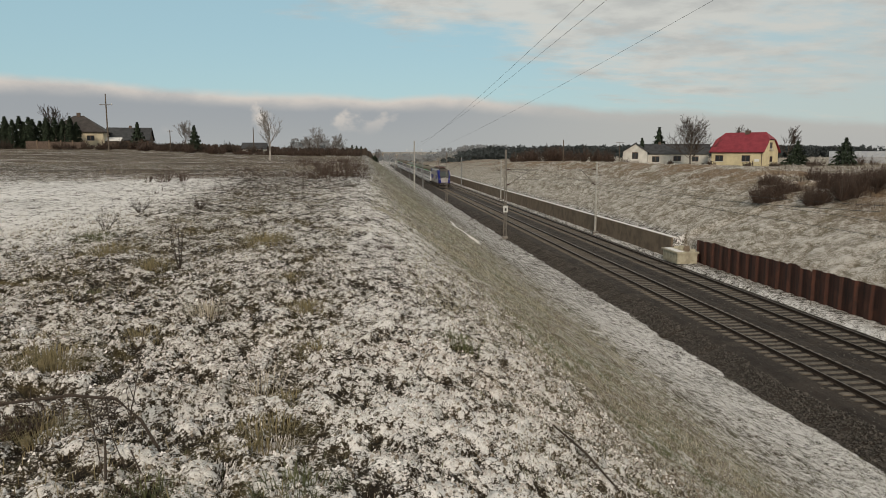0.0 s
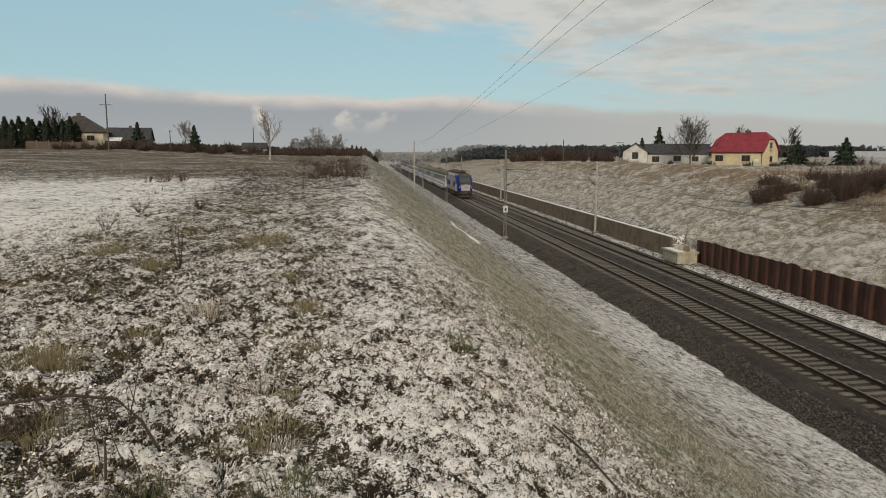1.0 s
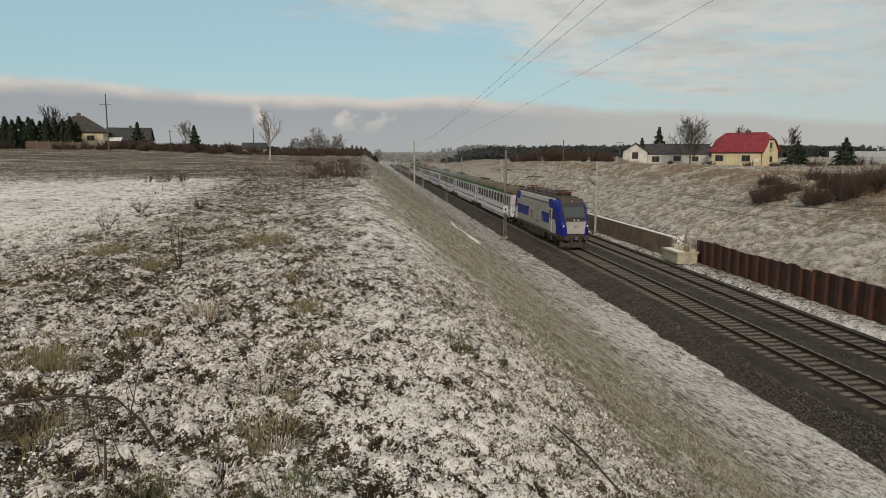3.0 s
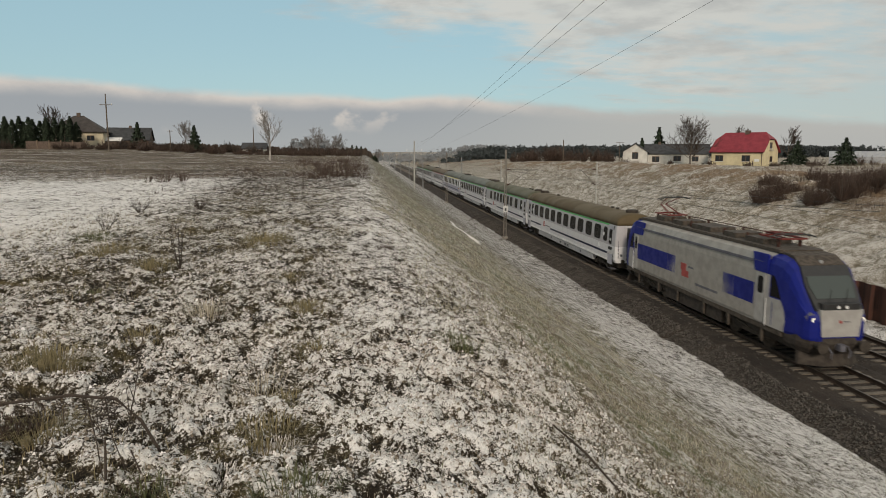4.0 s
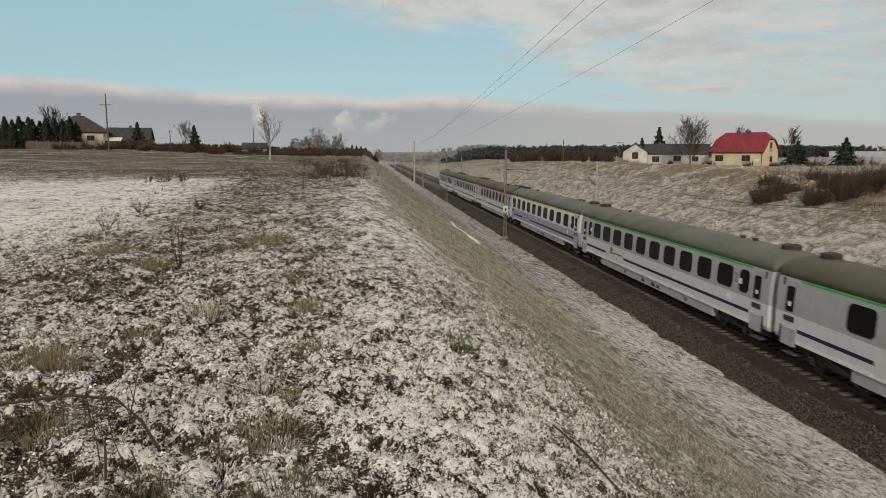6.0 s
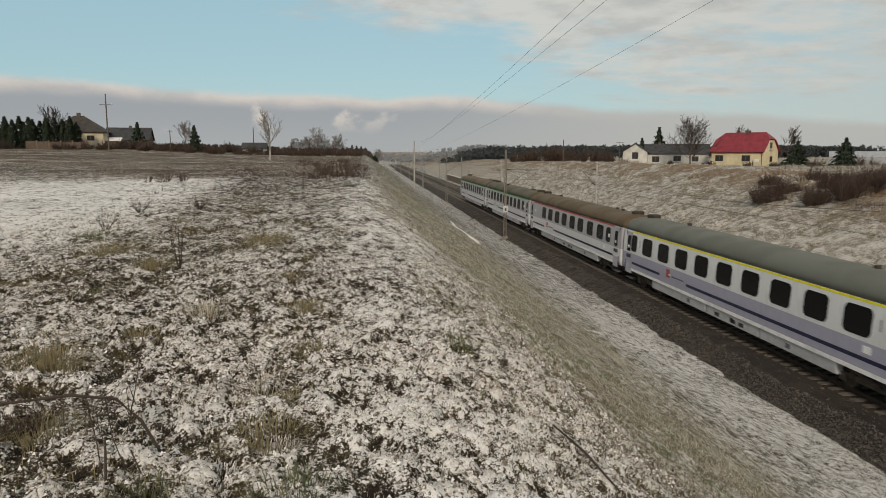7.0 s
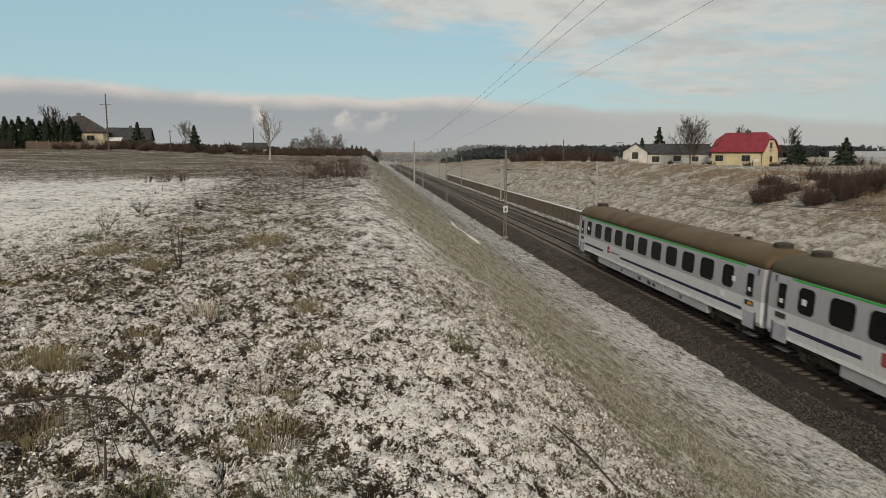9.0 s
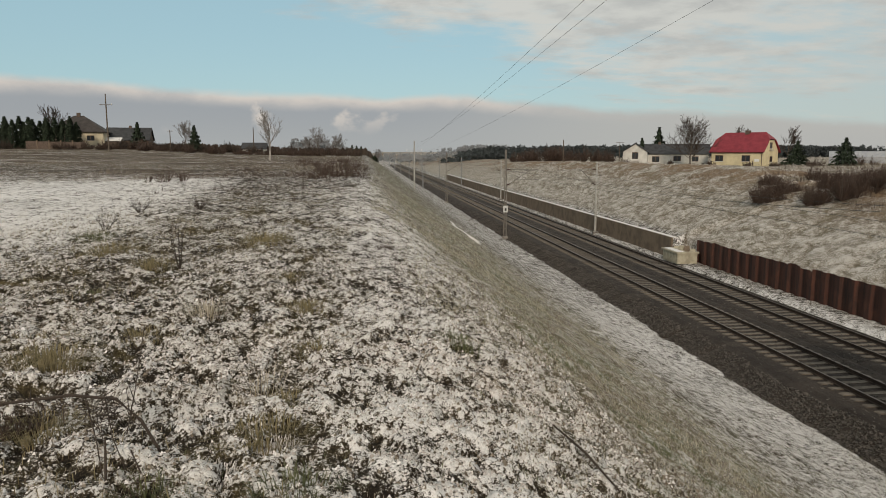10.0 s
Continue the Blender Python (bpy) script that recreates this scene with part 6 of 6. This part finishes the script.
blades("frosted_grass", "short frosted dry grass blades", [(-3.5, 3.0, 2.2, 7.0, 14000, 0.035, 0.0016, 1.1), (-8.0, 5.5, 6.0, 16.0, 14000, 0.045, 0.003, 0.9), (-12, 0.5, 14.0, 32.0, 9000, 0.07, 0.005, 0.9)], "dry", 1)
blades("bank_weeds", "dark withered weeds on the cutting slope", [(0.9, 6.0, 3.0, 16.0, 9000, 0.05, 0.0035, 1.2)], "weedmix", 22)
blades("bank_grass", "short straw-coloured grass on the cutting slope", [(0.8, 5.5, 2.8, 9.0, 12000, 0.05, 0.003, 0.7), (0.6, 9.0, 8.0, 22.0, 16000, 0.07, 0.006, 0.6), (0.2, 9.6, 20.0, 60.0, 12000, 0.10, 0.010, 0.5), (9.6, 15.0, 11.0, 45.0, 9000, 0.05, 0.006, 0.8)], "bankgrass", 21)
def crumbs(name, label, spots, mat, seed):
    """Small crusted lumps lying on the tussocks; spots: x range, y range, count, size."""
    rng = np.random.default_rng(seed)
    verts, faces, k = [], [], 0
    for x0, x1, y0, y1, n, size in spots:
        x = rng.uniform(x0, x1, n)
        y = y0 + (y1 - y0) * rng.random(n) ** 1.5
        rise, out = lumps(x, y)
        keep = out > rng.uniform(0.52, 0.76, n)
        x, y, z = x[keep], y[keep], (land(x, y) + rise)[keep]
        m = len(x)
        r = size * rng.uniform(0.5, 1.4, (m, 1))
        a = rng.uniform(0, 6.283, (m, 1)) + np.array([[0, 2.1, 4.2]]) + rng.uniform(-0.5, 0.5, (m, 3))
        low = np.stack([x[:, None] + r * np.cos(a), y[:, None] + r * np.sin(a), z[:, None] + r * rng.uniform(-0.3, 0.7, (m, 3))], -1)
        top = np.stack([x + r[:, 0] * rng.uniform(-0.6, 0.6, m), y + r[:, 0] * rng.uniform(-0.6, 0.6, m), z + r[:, 0] * rng.uniform(0.6, 1.5, m)], -1)[:, None]
        verts.append(np.concatenate([low, top], 1).reshape(-1, 3))
        q = k + 4 * np.arange(m)[:, None]
        faces += [q + np.array([[0, 1, 3]]), q + np.array([[1, 2, 3]]), q + np.array([[2, 0, 3]])]
        k += 4 * m
    me = bpy.data.meshes.new(name)
    me.from_pydata(np.concatenate(verts).tolist(), [], np.concatenate(faces).tolist())
    me.materials.append(M[mat])
    tagged(new(name, me), label, "frost", kind="stuff")


crumbs("frost_crumbs", "white crumbs of frost and snow on tussocks", [(-3.2, 2.1, 2.2, 6.0, 40000, 0.011), (-6.0, 2.6, 5.0, 11.0, 34000, 0.016)], "frost", 6)
crumbs("brown_crumbs", "dry leaves and frosted stalks on tussocks", [(-3.2, 2.4, 2.2, 6.0, 12000, 0.012), (-6.0, 3.4, 5.0, 12.0, 12000, 0.018)], "weedmix", 16)
blades("straw_grass", "yellow-brown dry grass in patches", [(-4.5, -0.3, 2.6, 14.0, 17000, 0.08, 0.0028, 1.0), (-7.0, -2.0, 8.0, 18.0, 6000, 0.09, 0.004, 1.0)], "straw", 8)
blades("leaf_litter", "dark rotten leaves and stalks between frost", [(-3.5, 2.2, 2.2, 6.0, 9000, 0.02, 0.005, 1.8), (-6.0, 3.0, 4.5, 12.0, 9000, 0.03, 0.009, 1.8)], "litter", 7)
blades("green_grass", "short green grass showing through frost", [(-3.5, 3.0, 2.2, 9.0, 3000, 0.045, 0.002, 1.1), (0.8, 4.5, 3.0, 10.0, 3000, 0.05, 0.0025, 0.9), (3.5, 9.5, 6.0, 16.0, 2500, 0.05, 0.005, 0.9), (11.0, 15.0, 12.0, 26.0, 3500, 0.06, 0.007, 0.9)], "green", 2)
blades("scrub_weeds", "dry brown weeds on the far part of the field", [(-45, 0.5, 44, 90, 20000, 0.24, 0.008, 0.8), (-90, 0.5, 55, 170, 26000, 0.38, 0.016, 0.7), (-7, 0.0, 15, 36, 3000, 0.2, 0.004, 0.7)], "weedmix", 3)
blades("brown_rim_weeds", "reddish-brown weeds along the rim", [(-14, 0.4, 44, 110, 9000, 0.32, 0.008, 0.7), (-9, -1.0, 30, 60, 2500, 0.25, 0.006, 0.7)], "rustwig", 4)
blades("far_bank_scrub", "low reddish-brown scrub on top of the far bank", [(36, 62, 46, 76, 10000, 0.6, 0.010, 0.6)], "rustwig", 15)
blades("far_bank_weeds", "dry brown weeds above the far bank", [(44, 84, 90, 150, 5000, 0.45, 0.016, 0.6), (84, 125, 118, 146, 5000, 0.7, 0.018, 0.6), (27.5, 40, 34, 110, 5000, 0.16, 0.006, 0.9)], "weedmix", 5)


def tuft(x, y, r, h, mat, n, label, seed):
    rng = random.Random(seed)
    s = Shape()
    rise = float(lumps(x, y)[0])
    for _ in range(n):
        a = rng.uniform(0, 6.283)
        rr = r * rng.random() ** 0.7
        px_, py_ = x + rr * math.cos(a), y + rr * math.sin(a)
        p = Vector((px_, py_, float(land(px_, py_)) + min(rise, 0.03) - 0.03))
        hh = h * rng.uniform(0.5, 1.2)
        lean = Vector((math.cos(a) + rng.gauss(0, 0.4), math.sin(a) + rng.gauss(0, 0.4), 0)) * hh * 0.55 * (0.3 + rr / r)
        sd = Vector((-math.sin(a), math.cos(a), 0)) * 0.003
        m, e = p + lean * 0.4 + Vector((0, 0, hh * 0.75)), p + lean * 1.2 + Vector((0, 0, hh * 0.7))
        s.quad(p - sd, p + sd, m + sd * 0.7, m - sd * 0.7)
        s.tri(m - sd * 0.7, m + sd * 0.7, e)
    tagged(part("grass_tuft", s, M[mat]), label, "grass tuft", group="grass tufts")


for k, (x, y, r, h, mat, n) in enumerate([(-2.34, 5.3, 0.28, 0.2, "straw", 500), (-2.6, 4.0, 0.30, 0.16, "straw", 450), (-0.63, 3.85, 0.28, 0.1, "straw", 420), (-3.0, 10.0, 0.28, 0.25, "straw", 350), (-0.62, 7.2, 0.24, 0.14, "straw", 300),
                                          (-1.8, 12.5, 0.5, 0.22, "straw", 400), (-0.35, 3.1, 0.22, 0.12, "green", 260), (-3.3, 8.4, 0.25, 0.16, "green", 260), (0.95, 2.9, 0.2, 0.13, "dry", 220), (-1.05, 3.2, 0.22, 0.13, "green", 280),
                                          (-5.1, 13.6, 0.5, 0.2, "green", 260), (-4.2, 11.6, 0.35, 0.2, "straw", 260), (0.35, 11.9, 0.18, 0.14, "rustwig", 260), (-1.6, 7.0, 0.2, 0.2, "dry", 160), (-0.75, 4.6, 0.2, 0.24, "dry", 90), (0.9, 6.2, 0.25, 0.15, "green", 220), (-2.2, 4.3, 0.26, 0.10, "rustwig", 700), (-1.95, 4.2, 0.22, 0.12, "straw", 500), (-2.25, 3.6, 0.25, 0.10, "rustwig", 500), (-0.55, 3.7, 0.17, 0.06, "frost", 500), (-0.36, 3.52, 0.18, 0.05, "frost", 500), (-0.8, 3.35, 0.2, 0.05, "frost", 420), (-2.7, 5.8, 0.4, 0.12, "straw", 500), (-2.0, 6.2, 0.3, 0.1, "straw", 350), (-0.55, 4.35, 0.22, 0.07, "straw", 420), (-1.0, 9.0, 0.3, 0.12, "straw", 350), (0.3, 6.6, 0.22, 0.08, "rustwig", 300), (-0.4, 5.6, 0.25, 0.09, "straw", 350)]):
    tuft(x, y, r, h, mat, n, {"straw": "yellow-brown tuft of dry grass", "green": "green tuft of frosted grass", "dry": "pale frosted grass tuft", "rustwig": "dark brown weed clump", "frost": "white frosted clump of grass"}[mat], 300 + k)


def weed(x, y, h, seed, label, n=5, thick=0.006, spread=0.35):
    rng = random.Random(seed)
    z = ground_at(x, y)
    t = thing("dry_weed", label, "weed", group="dry weeds", at=pose(x, y, z))
    st, br = Shape(), Shape()
    for k in range(n):
        a = rng.uniform(0, 6.283)
        pts = [Vector((0, 0, -0.05))]
        d = Vector((math.cos(a) * spread, math.sin(a) * spread, 1)).normalized()
        for j in range(4):
            d = (d + Vector((rng.gauss(0, 0.1), rng.gauss(0, 0.1), 0.05))).normalized()
            pts.append(pts[-1] + d * h * rng.uniform(0.2, 0.28))
        st.tube(pts, [thick * (1 - 0.18 * j) for j in range(5)], 5)
        for j in range(5):
            p = pts[rng.randint(1, 4)]
            b = rng.uniform(0, 6.283)
            e = p + Vector((math.cos(b) * 0.6, math.sin(b) * 0.6, 0.7)) * h * rng.uniform(0.08, 0.22)
            br.tube([p, p.lerp(e, 0.5) + Vector((0, 0, -0.01)), e], [thick * 0.5, thick * 0.4, thick * 0.25], 3)
    part("stem", st, M["twig"], t)
    tagged(part("side_twig", br, M["twig"], t), kind="stuff")


weed(-2.63, 9.95, 0.72, 1, "dark dry weed with upright stems", 8, 0.008, 0.18)
weed(-2.4, 27.0, 1.2, 2, "single dark young sapling", 2, 0.02, 0.05)
weed(-1.45, 6.8, 0.35, 3, "thin pale dry weed", 4, 0.003)
weed(-0.73, 4.5, 0.38, 4, "thin dry grass stems in frost", 4, 0.003, 0.3)
weed(-0.74, 10.3, 0.42, 5, "thin dry upright weed", 3, 0.004, 0.15)
weed(-1.95, 13.4, 0.5, 6, "brown dry weed in frost", 4, 0.006)
weed(-0.36, 3.0, 0.2, 7, "small dry weed in the frost", 4, 0.003, 0.6)
weed(-5.2, 14.4, 0.5, 8, "brown dry weed in snow", 9, 0.008, 0.5)
weed(-5.8, 18.5, 0.5, 9, "dark tangled dry weed in snow", 30, 0.006, 0.9)
weed(-4.6, 19.8, 0.5, 10, "dark tangled dry weed in snow", 30, 0.006, 0.9)
weed(-1.02, 13.8, 0.5, 12, "brown dry weed in frost", 5, 0.006, 0.4)


def bramble():
    """A bent bramble cane arching over the grass, with upright stalks under it."""
    t = thing("bramble", "dark arching bare bramble cane over frosted grass", "bramble", at=pose(0.10, 0.0, -0.07))
    c = Shape().tube([(-2.55, 3.62, 7.33), (-2.05, 3.7, 7.40), (-1.68, 3.72, 7.43), (-1.45, 3.72, 7.40), (-1.32, 3.7, 7.28), (-1.22, 3.68, 7.10), (-1.18, 3.68, 7.0)], [0.006, 0.008, 0.009, 0.009, 0.009, 0.008, 0.007], 6)
    part("cane", c, M["twig"], t)
    rng = random.Random(5)
    for base, top, r in (((-1.33, 3.25, 6.96), (-1.36, 3.3, 7.36), 0.009), ((-1.16, 3.35, 6.98), (-1.28, 3.4, 7.24), 0.008), ((-1.7, 3.5, 6.98), (-1.3, 3.3, 7.2), 0.005), ((-1.75, 3.3, 7.09), (-1.05, 3.3, 7.13), 0.005),
                         ((-1.95, 3.3, 6.98), (-1.4, 3.35, 7.14), 0.004), ((-1.5, 3.9, 7.0), (-1.35, 3.95, 7.75), 0.004), ((-2.3, 3.4, 7.0), (-1.95, 3.3, 7.14), 0.004), ((-1.5, 3.7, 7.42), (-1.3, 3.4, 7.1), 0.004), ((-1.6, 3.7, 7.42), (-1.38, 3.3, 7.1), 0.004)):
        a, b = Vector(base), Vector(top)
        part("stalk", Shape().tube([a, a.lerp(b, 0.5) + Vector((rng.gauss(0, 0.015), 0, rng.gauss(0, 0.015))), b], [r, r * 0.8, r * 0.5], 5), M["twig"], t)
    tw = Shape()
    for k in range(60):
        f = rng.random()
        p = Vector((-2.4 + 1.1 * f, 3.65 + rng.gauss(0, 0.04), 7.36 + 0.06 * math.sin(3 * f)))
        e = p + Vector((rng.gauss(0, 0.05), rng.gauss(0, 0.05), rng.gauss(-0.02, 0.06)))
        tw.tube([p, e], [0.003, 0.0015], 3)
    for k in range(70):
        p = Vector((-1.5 + rng.gauss(0, 0.05), 3.68 + rng.gauss(0, 0.05), 7.36 + rng.gauss(0, 0.035)))
        tw.tube([p, p + Vector((rng.gauss(0, 0.05), rng.gauss(0, 0.05), rng.gauss(0, 0.05)))], [0.003, 0.0015], 3)
    tagged(part("thorny_twig", tw, M["twig"], t), kind="stuff")
    b = Shape()
    z = ground_at(1.43, 4.6)
    b.tube([(1.36, 4.75, ground_at(1.36, 4.75) + 0.05), (1.50, 4.4, ground_at(1.5, 4.4) + 0.06), (1.62, 4.05, ground_at(1.62, 4.05) + 0.02)], [0.006, 0.01, 0.006], 5)
    b.tube([(1.46, 4.5, ground_at(1.46, 4.5) + 0.05), (1.40, 4.42, ground_at(1.4, 4.42) + 0.12)], [0.005, 0.002], 4)
    tagged(part("fallen_twig", b, M["twig"]), "dark fallen twig on the frosted bank", "twig")


bramble()


# ---- motion of the train ----
def motions():
    # place of the coupling between locomotive and first coach along the line
    marks = [(0.0, 181.0), (1.0, 147.0), (2.5, 96.5), (4.2, 38.15), (5.5, -8.2), (7.5, -79.4), (8.0, -97.25), (9.1, -134.3), (9.5, -147.5), (10.0, -164.9)]
    walk(LOCO, [(t, pose(TRACK_A, g - 20.5, 0.0)) for t, g in marks])
    for k, c in enumerate(COACHES):
        walk(c, [(t, pose(TRACK_A, g + 13.2 + 26.4 * k, 0.0)) for t, g in marks])


motions()
